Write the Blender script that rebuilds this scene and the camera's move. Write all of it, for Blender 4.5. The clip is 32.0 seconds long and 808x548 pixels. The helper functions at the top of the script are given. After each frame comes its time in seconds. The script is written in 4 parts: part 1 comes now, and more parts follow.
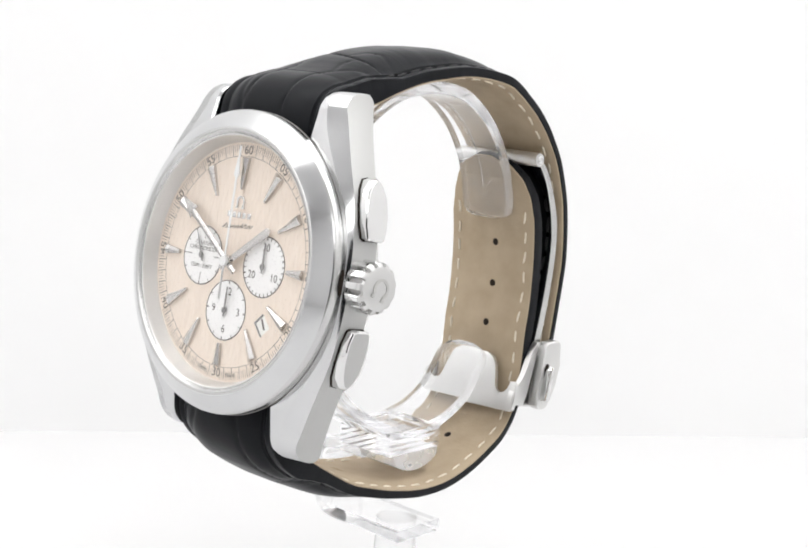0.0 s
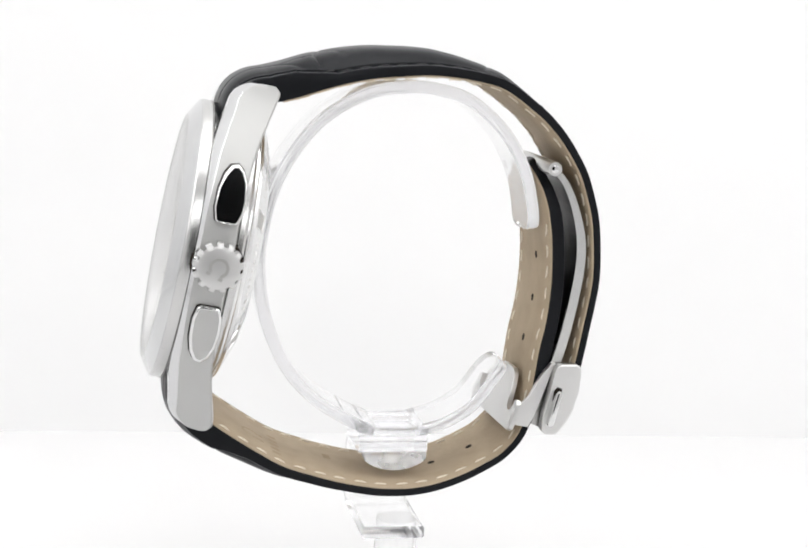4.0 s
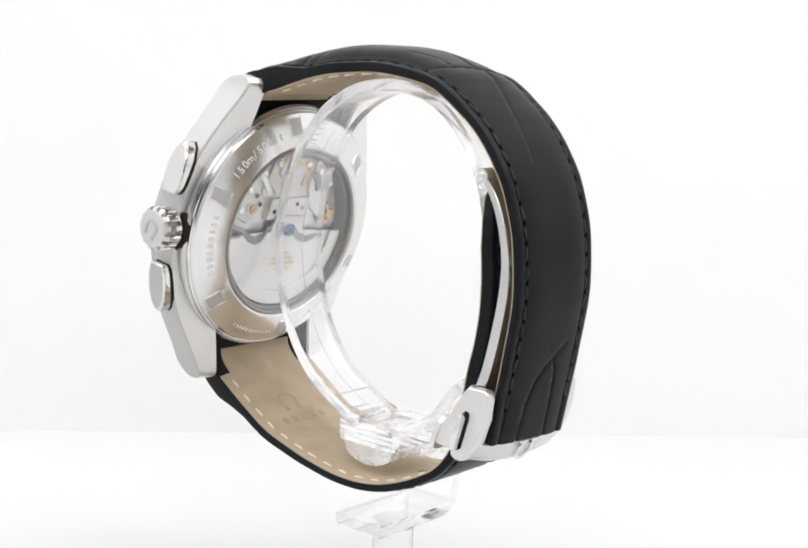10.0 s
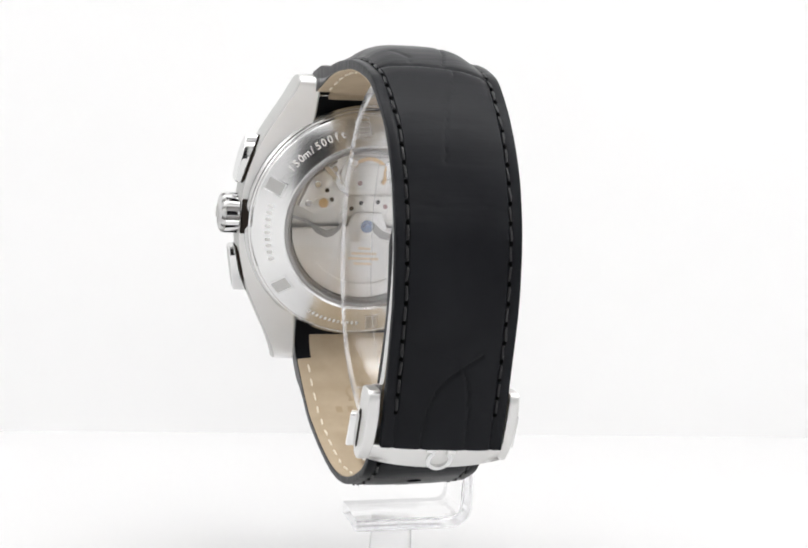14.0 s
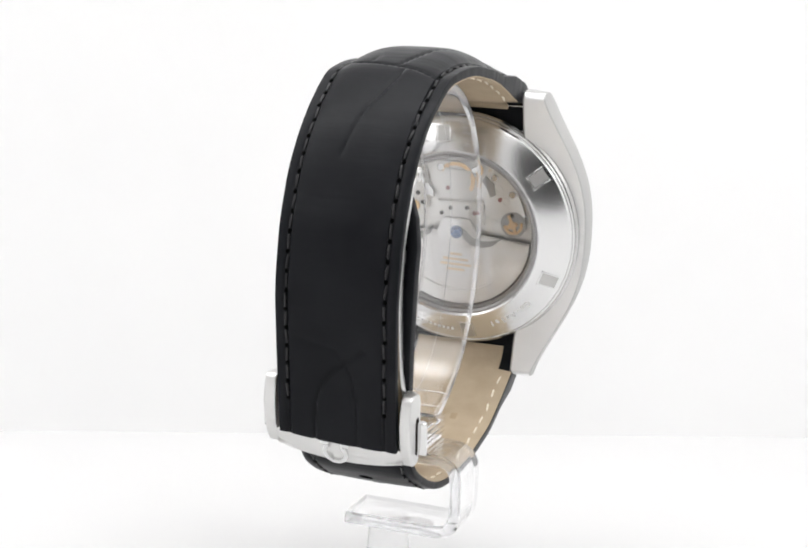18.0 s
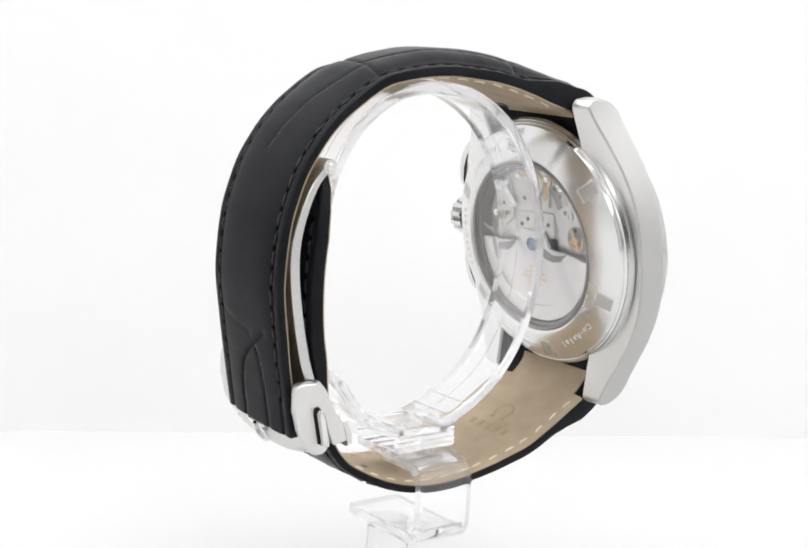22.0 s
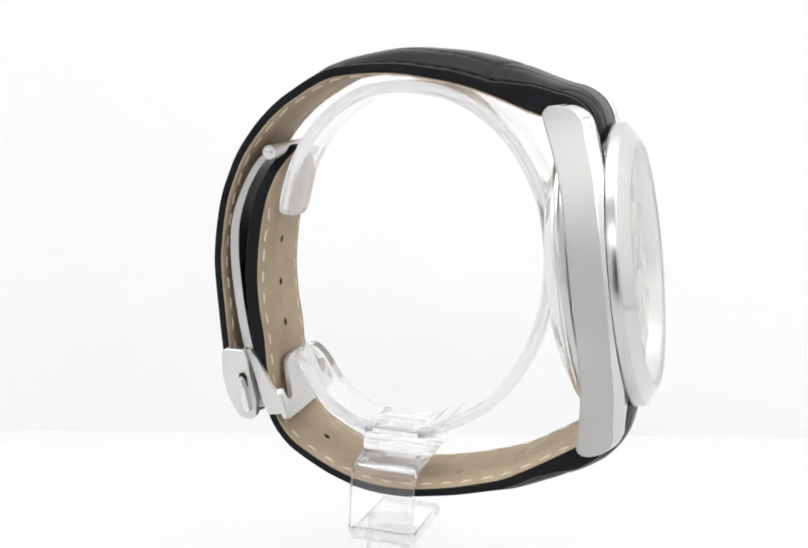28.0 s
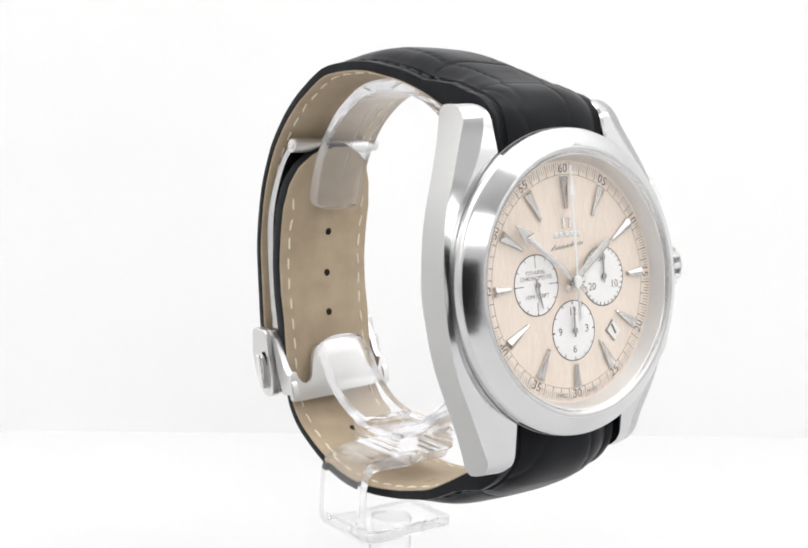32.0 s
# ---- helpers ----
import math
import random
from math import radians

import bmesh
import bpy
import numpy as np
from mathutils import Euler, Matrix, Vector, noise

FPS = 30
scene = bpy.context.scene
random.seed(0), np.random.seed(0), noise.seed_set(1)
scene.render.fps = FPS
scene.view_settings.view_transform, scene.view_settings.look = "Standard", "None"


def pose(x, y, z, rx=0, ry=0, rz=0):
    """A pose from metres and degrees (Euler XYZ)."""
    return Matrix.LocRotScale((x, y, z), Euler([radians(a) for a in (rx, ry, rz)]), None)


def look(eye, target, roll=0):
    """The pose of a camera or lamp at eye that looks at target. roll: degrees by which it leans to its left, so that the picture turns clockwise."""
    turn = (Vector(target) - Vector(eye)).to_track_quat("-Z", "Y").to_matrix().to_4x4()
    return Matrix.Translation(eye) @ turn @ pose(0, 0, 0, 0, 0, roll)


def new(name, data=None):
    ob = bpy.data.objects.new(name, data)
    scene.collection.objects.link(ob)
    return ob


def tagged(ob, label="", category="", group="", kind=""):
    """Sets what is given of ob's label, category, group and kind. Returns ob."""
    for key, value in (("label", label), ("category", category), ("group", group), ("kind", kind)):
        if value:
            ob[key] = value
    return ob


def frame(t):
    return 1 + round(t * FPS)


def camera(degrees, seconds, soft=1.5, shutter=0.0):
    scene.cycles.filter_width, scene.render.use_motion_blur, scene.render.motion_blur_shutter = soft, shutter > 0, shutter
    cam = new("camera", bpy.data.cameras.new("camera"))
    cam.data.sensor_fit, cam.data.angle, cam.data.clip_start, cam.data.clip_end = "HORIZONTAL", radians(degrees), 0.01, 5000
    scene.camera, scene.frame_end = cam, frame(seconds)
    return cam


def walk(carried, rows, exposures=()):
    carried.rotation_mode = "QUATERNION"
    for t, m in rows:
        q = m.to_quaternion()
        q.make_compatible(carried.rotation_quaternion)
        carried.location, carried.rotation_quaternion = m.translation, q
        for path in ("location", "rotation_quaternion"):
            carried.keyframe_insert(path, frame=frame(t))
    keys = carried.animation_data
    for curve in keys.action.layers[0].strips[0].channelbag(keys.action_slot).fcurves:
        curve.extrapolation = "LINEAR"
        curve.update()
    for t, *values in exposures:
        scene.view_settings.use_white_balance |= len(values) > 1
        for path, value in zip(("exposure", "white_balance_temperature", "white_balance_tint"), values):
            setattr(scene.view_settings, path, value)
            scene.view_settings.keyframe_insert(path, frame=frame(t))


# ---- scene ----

# ---------------------------------------------------------------- camera
ZF = 0.100                      # the camera's level lies this far above the table, less 0
cam = camera(31.0, 32.0, soft=1.9)
EYE = (-0.00024, -0.227, ZF)
AIM = (-0.00024, -0.227 + 0.98434, ZF - 0.17626)
walk(cam, [(0.0, look(EYE, AIM, 3.083)), (32.0, look(EYE, AIM, 3.083))])

# ---------------------------------------------------------------- world and lights
world = bpy.data.worlds.new("studio")
scene.world = world
world.use_nodes = True
world.node_tree.nodes["Background"].inputs[0].default_value = (1, 1, 1, 1)
world.node_tree.nodes["Background"].inputs[1].default_value = 0.05
scene.view_settings.exposure = 0.24


def area_lamp(name, eye, target, sx, sy, watts, colour=(1, 1, 1)):
    data = bpy.data.lights.new(name, "AREA")
    data.shape, data.size, data.size_y, data.energy, data.color = "RECTANGLE", sx, sy, watts, colour
    ob = new(name, data)
    ob.matrix_world = look(eye, target)
    return ob


# None of these lamps is seen; all are added and tuned for brightness.
area_lamp("area_lamp_top", (0, 0.04, 0.58), (0, 0.041, 0), 1.05, 0.56, 3.0)
area_lamp("area_lamp_left", (-0.53, -0.20, 0.40), (0, -0.10, 0.12), 0.60, 0.30, 0.70)
area_lamp("area_lamp_right", (0.53, -0.16, 0.40), (0, -0.06, 0.12), 0.66, 0.30, 0.50)
# two fills added to brighten the screen and the steel facing the camera
area_lamp("fill_lamp_backdrop", (0.0, 0.02, 0.52), (0, 0.14, 0.12), 0.9, 0.12, 0.93)
area_lamp("fill_lamp_front", (0.05, -0.62, 0.47), (0, 0, 0.05), 0.60, 0.18, 0.75)

# ---------------------------------------------------------------- materials


def material(name):
    m = bpy.data.materials.new(name)
    m.use_nodes = True
    nt = m.node_tree
    return m, nt.nodes, nt.links, nt.nodes["Principled BSDF"]


def bump_from(n, l, b, socket, strength, dist):
    k = n.new("ShaderNodeBump")
    k.inputs["Strength"].default_value, k.inputs["Distance"].default_value = strength, dist
    l.new(socket, k.inputs["Height"])
    l.new(k.outputs[0], b.inputs["Normal"])


def noise_node(n, l, scale, detail=3, coords="Object", stretch=(1, 1, 1)):
    tc, mp, nz = n.new("ShaderNodeTexCoord"), n.new("ShaderNodeMapping"), n.new("ShaderNodeTexNoise")
    mp.inputs["Scale"].default_value = stretch
    nz.inputs["Scale"].default_value, nz.inputs["Detail"].default_value = scale, detail
    l.new(tc.outputs[coords], mp.inputs[0])
    l.new(mp.outputs[0], nz.inputs["Vector"])
    return nz


def ramp(n, l, socket, lo, hi, a=0.3, b=0.7):
    r = n.new("ShaderNodeValToRGB")
    r.color_ramp.elements[0].position, r.color_ramp.elements[1].position = a, b
    r.color_ramp.elements[0].color, r.color_ramp.elements[1].color = (*lo, 1), (*hi, 1)
    l.new(socket, r.inputs[0])
    return r.outputs[0]


def metal(name, colour, rough, grain=0.0, stretch=(1, 1, 1), smear=0.06):
    """Steel: fine brushed grain along one way, and a faint uneven polish."""
    m, n, l, b = material(name)
    b.inputs["Metallic"].default_value = 1.0
    nz = noise_node(n, l, 160, 3)
    lo = tuple(c * 0.95 for c in colour)
    l.new(ramp(n, l, nz.outputs[0], lo, colour), b.inputs["Base Color"])
    mr = n.new("ShaderNodeMapRange")
    mr.inputs["To Min"].default_value, mr.inputs["To Max"].default_value = rough - smear * rough, rough + smear
    l.new(nz.outputs[0], mr.inputs["Value"])
    l.new(mr.outputs[0], b.inputs["Roughness"])
    if grain:
        g = noise_node(n, l, 1000, 2, stretch=stretch)
        bump_from(n, l, b, g.outputs[0], grain, 0.00003)
    return m


STEEL = metal("brushed_steel", (0.72, 0.716, 0.705), 0.38, 0.35, (8, 8, 0.25))
# Same steel toned down, because the flanks catch so much light.
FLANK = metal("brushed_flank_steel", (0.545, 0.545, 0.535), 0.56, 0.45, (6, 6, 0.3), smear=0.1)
STEEL_TOP = metal("satin_steel", (0.60, 0.598, 0.59), 0.22, 0.15, (3, 3, 3))
CROWN = metal("crown_steel", (0.64, 0.637, 0.63), 0.40, 0.2, (3, 3, 3))
CHROME = metal("polished_steel", (0.77, 0.77, 0.765), 0.05, 0.0, smear=0.03)
BEZEL = metal("bezel_steel", (0.64, 0.643, 0.647), 0.11, 0.0, smear=0.04)
# Darker steel: real dark parts, plus shade put into recesses and gaps.
STEEL_DARK = metal("dark_and_shaded_steel", (0.36, 0.352, 0.345), 0.45, 0.2)
SLOT_STEEL = metal("greyed_steel", (0.56, 0.555, 0.54), 0.38, 0.2)
# Same steel toned up, because the lug backs face dim surroundings.
LUG_BACK = metal("lug_back_steel", (0.85, 0.848, 0.842), 0.40)
FLANGE = metal("flange_steel", (0.80, 0.797, 0.79), 0.42, 0.2)
HAND = metal("hand_steel", (0.63, 0.612, 0.595), 0.14, 0.0, smear=0.04)
BACK_STEEL = metal("case_back_steel", (0.79, 0.79, 0.785), 0.17, 0.1, (3, 3, 3))
GOLD = metal("gilt_brass", (0.72, 0.50, 0.27), 0.28)
ROTOR = metal("rotor_steel", (0.82, 0.81, 0.80), 0.30, 0.3, (0.4, 6, 6))
BRIDGE = metal("bridge_steel", (0.75, 0.735, 0.71), 0.34, 0.3, (6, 0.4, 6))
BLUED = metal("blued_screw", (0.10, 0.16, 0.30), 0.25)


def plain(name, colour, rough, spec=0.5, wobble=0.12, scale=300.0, relief=0.0):
    m, n, l, b = material(name)
    b.inputs["Roughness"].default_value = rough
    b.inputs["Specular IOR Level"].default_value = spec
    nz = noise_node(n, l, scale, 4)
    l.new(ramp(n, l, nz.outputs[0], tuple(c * (1 - wobble) for c in colour), tuple(min(1, c * (1 + wobble)) for c in colour)), b.inputs["Base Color"])
    if relief:
        bump_from(n, l, b, nz.outputs[0], relief, 0.0001)
    return m


WHITE_STEEL = plain("white_lacquered_steel", (0.80, 0.80, 0.79), 0.3, 0.5, 0.03)
INK = plain("dial_ink", (0.13, 0.115, 0.10), 0.5)
# Flat dark fills: the shade of holes and gaps that are not cut.
HOLE = plain("hole_shade", (0.02, 0.014, 0.01), 0.8, 0.2)
PUNCH = plain("punch_shade", (0.002, 0.002, 0.002), 1.0, 0.0)
SILVER = plain("silvered_subdial", (0.86, 0.85, 0.84), 0.35, 0.4, 0.03, 2500)
DATE = plain("date_white", (0.85, 0.84, 0.80), 0.6, 0.3, 0.02)
CREAM = plain("cream_thread", (0.78, 0.72, 0.60), 0.7, 0.3, 0.08, 3000, 0.3)
BLACK_THREAD = plain("black_thread", (0.018, 0.018, 0.019), 0.36, 0.3, 0.2, 3000, 0.5)
STAMP = plain("stamped_leather", (0.385, 0.30, 0.20), 0.75, 0.2, 0.1)
ENGRAVE = plain("engraving_grey", (0.76, 0.755, 0.745), 0.5)
GILT_INK = plain("gilt_ink", (0.80, 0.64, 0.46), 0.45)
RUBY = plain("synthetic_ruby", (0.28, 0.12, 0.12), 0.15, 0.6)


def dial_material():
    m, n, l, b = material("champagne_dial")
    nz = noise_node(n, l, 1000, 2, stretch=(3.0, 3.0, 0.05))
    big = noise_node(n, l, 90, 2)
    mix = n.new("ShaderNodeMix")
    mix.data_type = "RGBA"
    mix.inputs[0].default_value = 0.35
    l.new(ramp(n, l, nz.outputs[0], (0.755, 0.648, 0.550), (0.855, 0.754, 0.660)), mix.inputs[6])
    l.new(ramp(n, l, big.outputs[0], (0.785, 0.673, 0.574), (0.845, 0.744, 0.65)), mix.inputs[7])
    l.new(mix.outputs[2], b.inputs["Base Color"])
    b.inputs["Metallic"].default_value = 0.15
    b.inputs["Roughness"].default_value = 0.42
    bump_from(n, l, b, nz.outputs[0], 0.15, 0.00003)
    return m


DIAL = dial_material()


def leather():
    """Matt black leather: fine pores, soft folds across the strap; UV is in millimetres across and along it."""
    m, n, l, b = material("black_alligator_leather")
    uv, mp = n.new("ShaderNodeUVMap"), n.new("ShaderNodeMapping")
    uv.uv_map = "strap"
    mp.inputs["Scale"].default_value = (0.10, 0.55, 1)
    l.new(uv.outputs[0], mp.inputs[0])
    folds = n.new("ShaderNodeTexNoise")
    folds.inputs["Scale"].default_value, folds.inputs["Detail"].default_value = 1.0, 4
    l.new(mp.outputs[0], folds.inputs["Vector"])
    grain = noise_node(n, l, 1500, 4)
    soft = noise_node(n, l, 110, 3)
    s1, s2 = n.new("ShaderNodeMath"), n.new("ShaderNodeMath")
    s1.operation = s2.operation = "MULTIPLY_ADD"
    s1.inputs[1].default_value, s2.inputs[1].default_value = 0.10, 0.7
    l.new(grain.outputs[0], s1.inputs[0])
    l.new(folds.outputs[0], s1.inputs[2])
    l.new(soft.outputs[0], s2.inputs[0])
    l.new(s1.outputs[0], s2.inputs[2])
    bump_from(n, l, b, s2.outputs[0], 0.45, 0.00018)
    l.new(ramp(n, l, soft.outputs[0], (0.0090, 0.0095, 0.0112), (0.0130, 0.0137, 0.0158)), b.inputs["Base Color"])
    mr = n.new("ShaderNodeMapRange")
    mr.inputs["To Min"].default_value, mr.inputs["To Max"].default_value = 0.24, 0.38
    l.new(soft.outputs[0], mr.inputs["Value"])
    l.new(mr.outputs[0], b.inputs["Roughness"])
    b.inputs["Specular IOR Level"].default_value = 0.075
    return m


LEATHER = leather()


def lining_material():
    m, n, l, b = material("beige_lining_leather")
    soft, fine = noise_node(n, l, 260, 5), noise_node(n, l, 1400, 5)
    l.new(ramp(n, l, soft.outputs[0], (0.405, 0.322, 0.222), (0.485, 0.392, 0.280), 0.25, 0.75), b.inputs["Base Color"])
    b.inputs["Roughness"].default_value = 0.72
    b.inputs["Specular IOR Level"].default_value = 0.25
    bump_from(n, l, b, fine.outputs[0], 0.4, 0.00012)
    return m


LINING = lining_material()


def clear(name, tint, rough, ior):
    m, n, l, b = material(name)
    b.inputs["Transmission Weight"].default_value = 1.0
    b.inputs["IOR"].default_value = ior
    b.inputs["Base Color"].default_value = (*tint, 1)
    b.inputs["Coat Weight"].default_value, b.inputs["Coat IOR"].default_value, b.inputs["Coat Roughness"].default_value = 1.0, 1.5, 0.03
    nz = noise_node(n, l, 260, 3)
    mr = n.new("ShaderNodeMapRange")
    mr.inputs["To Min"].default_value, mr.inputs["To Max"].default_value = rough, rough + 0.05
    l.new(nz.outputs[0], mr.inputs["Value"])
    l.new(mr.outputs[0], b.inputs["Roughness"])
    return m


ACRYLIC = clear("clear_acrylic", (0.99, 0.99, 0.993), 0.03, 1.20)
ACRYLIC_EDGE = clear("sawn_acrylic_edge", (0.985, 0.985, 1.0), 0.20, 1.12)
ACRYLIC_EDGE.node_tree.nodes["Principled BSDF"].inputs["Transmission Weight"].default_value = 0.80
ACRYLIC_EDGE.node_tree.nodes["Principled BSDF"].inputs["Coat Weight"].default_value = 0.3
ACRYLIC_LENS = clear("cloudy_acrylic", (1.0, 1.0, 1.0), 0.25, 1.07)
ACRYLIC_LENS.node_tree.nodes["Principled BSDF"].inputs["Transmission Weight"].default_value = 0.72
ACRYLIC_BLOCK = clear("moulded_acrylic", (0.985, 0.985, 1.0), 0.05, 1.17)
ACRYLIC_BLOCK.node_tree.nodes["Principled BSDF"].inputs["Coat Weight"].default_value = 0.4
FROSTED = clear("frosted_acrylic", (0.98, 0.98, 0.98), 0.40, 1.15)


def pane(name, strength):
    """Thin coated glass: clear, with gloss by angle."""
    m, n, l, b = material(name)
    out = n["Material Output"]
    tr, gl, mx, fr, pw, mu = (n.new("ShaderNode" + k) for k in ("BsdfTransparent", "BsdfGlossy", "MixShader", "LayerWeight", "Math", "Math"))
    gl.inputs["Roughness"].default_value = 0.03
    pw.operation, mu.operation = "POWER", "MULTIPLY_ADD"
    pw.inputs[1].default_value = 5.0
    mu.inputs[1].default_value, mu.inputs[2].default_value = 0.9, strength
    fr.inputs["Blend"].default_value = 0.5
    l.new(fr.outputs["Facing"], pw.inputs[0])
    l.new(pw.outputs[0], mu.inputs[0])
    l.new(mu.outputs[0], mx.inputs[0])
    l.new(tr.outputs[0], mx.inputs[1])
    l.new(gl.outputs[0], mx.inputs[2])
    l.new(mx.outputs[0], out.inputs["Surface"])
    return m


BACK_GLASS = pane("back_glass", 0.09)
CRYSTAL = pane("sapphire_crystal", 0.012)
# Greyed below the screen's white to offset the stronger light from above.
SHEET = plain("greyed_table_sheet", (0.59, 0.588, 0.589), 0.75, 0.2, 0.01, 12)
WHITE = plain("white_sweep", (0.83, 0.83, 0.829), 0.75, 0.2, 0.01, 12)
ENCLOSURE = plain("unseen_white_cloth", (0.82, 0.815, 0.815), 0.9, 0.1, 0.02, 30)
DARK = plain("unseen_dark_cloth", (0.03, 0.03, 0.032), 0.9, 0.1, 0.1, 20)

# ---------------------------------------------------------------- mesh helpers (millimetres in, metres out)
BASE = {}                       # a thing's base level, in millimetres below the camera's level


def root_of(ob):
    while ob.parent:
        ob = ob.parent
    return ob


def metres(m, root):
    """A pose given in millimetres, in its thing's space."""
    m = m.copy()
    m.translation = (m.translation + Vector((0, 0, -BASE[root.name]))) * 0.001
    return m


def mesh_of(name, bm, mats, smooth=True):
    me = bpy.data.meshes.new(name)
    bmesh.ops.recalc_face_normals(bm, faces=bm.faces)
    bm.to_mesh(me)
    bm.free()
    for m in mats if isinstance(mats, (list, tuple)) else [mats]:
        me.materials.append(m)
    if smooth:
        me.shade_smooth()
        me.set_sharp_from_angle(angle=radians(32))
    return me


def part(name, bm, mats, parent, label="", at=None, smooth=True):
    """One mesh object under a thing or a part; bm is in millimetres, at places it."""
    if at is not None:
        bm.transform(at)
    root = root_of(parent)
    bm.transform(Matrix.Scale(0.001, 4) @ Matrix.Translation((0, 0, -BASE[root.name])))
    ob = new(name, mesh_of(name, bm, mats, smooth))
    ob.parent = parent
    if label:
        tagged(ob, label)
    return ob


def firm(ob):
    """Keeps large faces flat up to their rounded edges."""
    m = ob.modifiers.new("firm", "WEIGHTED_NORMAL")
    m.keep_sharp, m.weight = True, 80
    return ob


def piece_mesh(name, bm, mats):
    bm.transform(Matrix.Scale(0.001, 4))
    return mesh_of(name, bm, mats)


def piece(name, me, parent, m, label=""):
    """One more object on a shared mesh, at a pose in millimetres."""
    ob = new(name, me)
    ob.parent = parent
    ob.matrix_basis = metres(m, root_of(parent))
    if label:
        tagged(ob, label)
    return ob


def thing(name, base, label, category):
    BASE[name] = base
    ob = new(name)
    ob.empty_display_size = 0.01
    return tagged(ob, label, category)


def box(x0, x1, y0, y1, z0, z1, bevel=0.0, seg=2):
    bm = bmesh.new()
    bmesh.ops.create_cube(bm, size=1)
    bm.transform(Matrix.Translation(((x0 + x1) / 2, (y0 + y1) / 2, (z0 + z1) / 2)) @ Matrix.Diagonal((x1 - x0, y1 - y0, z1 - z0, 1)))
    if bevel:
        bmesh.ops.bevel(bm, geom=bm.edges[:], offset=bevel, segments=seg, profile=0.5, affect="EDGES")
    return bm


def prism(outline, h0, h1, bevel=0.0, seg=2):
    """An outline in x, y, raised from h0 to h1 along z."""
    bm = bmesh.new()
    lo = [bm.verts.new((x, y, h0)) for x, y in outline]
    hi = [bm.verts.new((x, y, h1)) for x, y in outline]
    bm.faces.new(lo[::-1])
    top = bm.faces.new(hi)
    for i in range(len(lo)):
        bm.faces.new((lo[i - 1], lo[i], hi[i], hi[i - 1]))
    if bevel:
        bmesh.ops.bevel(bm, geom=list(top.edges), offset=bevel, segments=seg, profile=0.5, affect="EDGES")
    return bm


def lathe(profile, steps=96, closed=True, flute=None):
    """A profile of (radius, height) turned round z. flute(angle, radius) may change the radius."""
    bm = bmesh.new()
    rings = []
    for r, h in profile:
        ring = []
        for k in range(steps):
            a = 2 * math.pi * k / steps
            q = flute(a, r, h) if flute else r
            ring.append(bm.verts.new((q * math.cos(a), q * math.sin(a), h)))
        rings.append(ring)
    pairs = list(zip(rings, rings[1:])) + ([(rings[-1], rings[0])] if closed else [])
    for a, b in pairs:
        for k in range(steps):
            bm.faces.new((a[k - 1], a[k], b[k], b[k - 1]))
    if not closed:
        bm.faces.new(rings[0][::-1])
        bm.faces.new(rings[-1])
    return bm


def join(*bms):
    out = bmesh.new()
    for b in bms:
        me = bpy.data.meshes.new("tmp")
        b.to_mesh(me)
        b.free()
        out.from_mesh(me)
        bpy.data.meshes.remove(me)
    return out


def letters(body, size, extrude=0.02, bold=0.0):
    """Built-in font, centred at the origin, as a bmesh in millimetres."""
    cu = bpy.data.curves.new("letters", "FONT")
    cu.body, cu.size, cu.extrude, cu.resolution_u = body, size, extrude, 3
    cu.align_x, cu.align_y = "CENTER", "CENTER"
    cu.offset = bold
    ob = bpy.data.objects.new("letters", cu)
    scene.collection.objects.link(ob)
    me = bpy.data.meshes.new_from_object(ob.evaluated_get(bpy.context.evaluated_depsgraph_get()))
    bm = bmesh.new()
    bm.from_mesh(me)
    bpy.data.objects.remove(ob)
    bpy.data.curves.remove(cu)
    bpy.data.meshes.remove(me)
    return bm


def glide(points, step):
    """A smooth line through the points, at even steps; returns points, tangents and arc length."""
    p = np.array(points, float)
    p = np.vstack([2 * p[0] - p[1], p, 2 * p[-1] - p[-2]])
    fine = []
    for i in range(1, len(p) - 2):
        a, b, c, d = p[i - 1:i + 3]
        for k in np.linspace(0, 1, 24, endpoint=False):
            fine.append(0.5 * (2 * b + (c - a) * k + (2 * a - 5 * b + 4 * c - d) * k * k + (3 * b - a - 3 * c + d) * k ** 3))
    fine = np.array(fine + [p[-2]])
    s = np.concatenate([[0], np.cumsum(np.linalg.norm(np.diff(fine, axis=0), axis=1))])
    n = max(2, int(round(s[-1] / step)) + 1)
    at = np.linspace(0, s[-1], n)
    q = np.stack([np.interp(at, s, fine[:, k]) for k in range(fine.shape[1])], 1)
    for _ in range(3):
        q[1:-1] = 0.25 * q[:-2] + 0.5 * q[1:-1] + 0.25 * q[2:]
    tan = np.gradient(q, axis=0)
    tan /= np.linalg.norm(tan, axis=1)[:, None]
    return q, tan, at


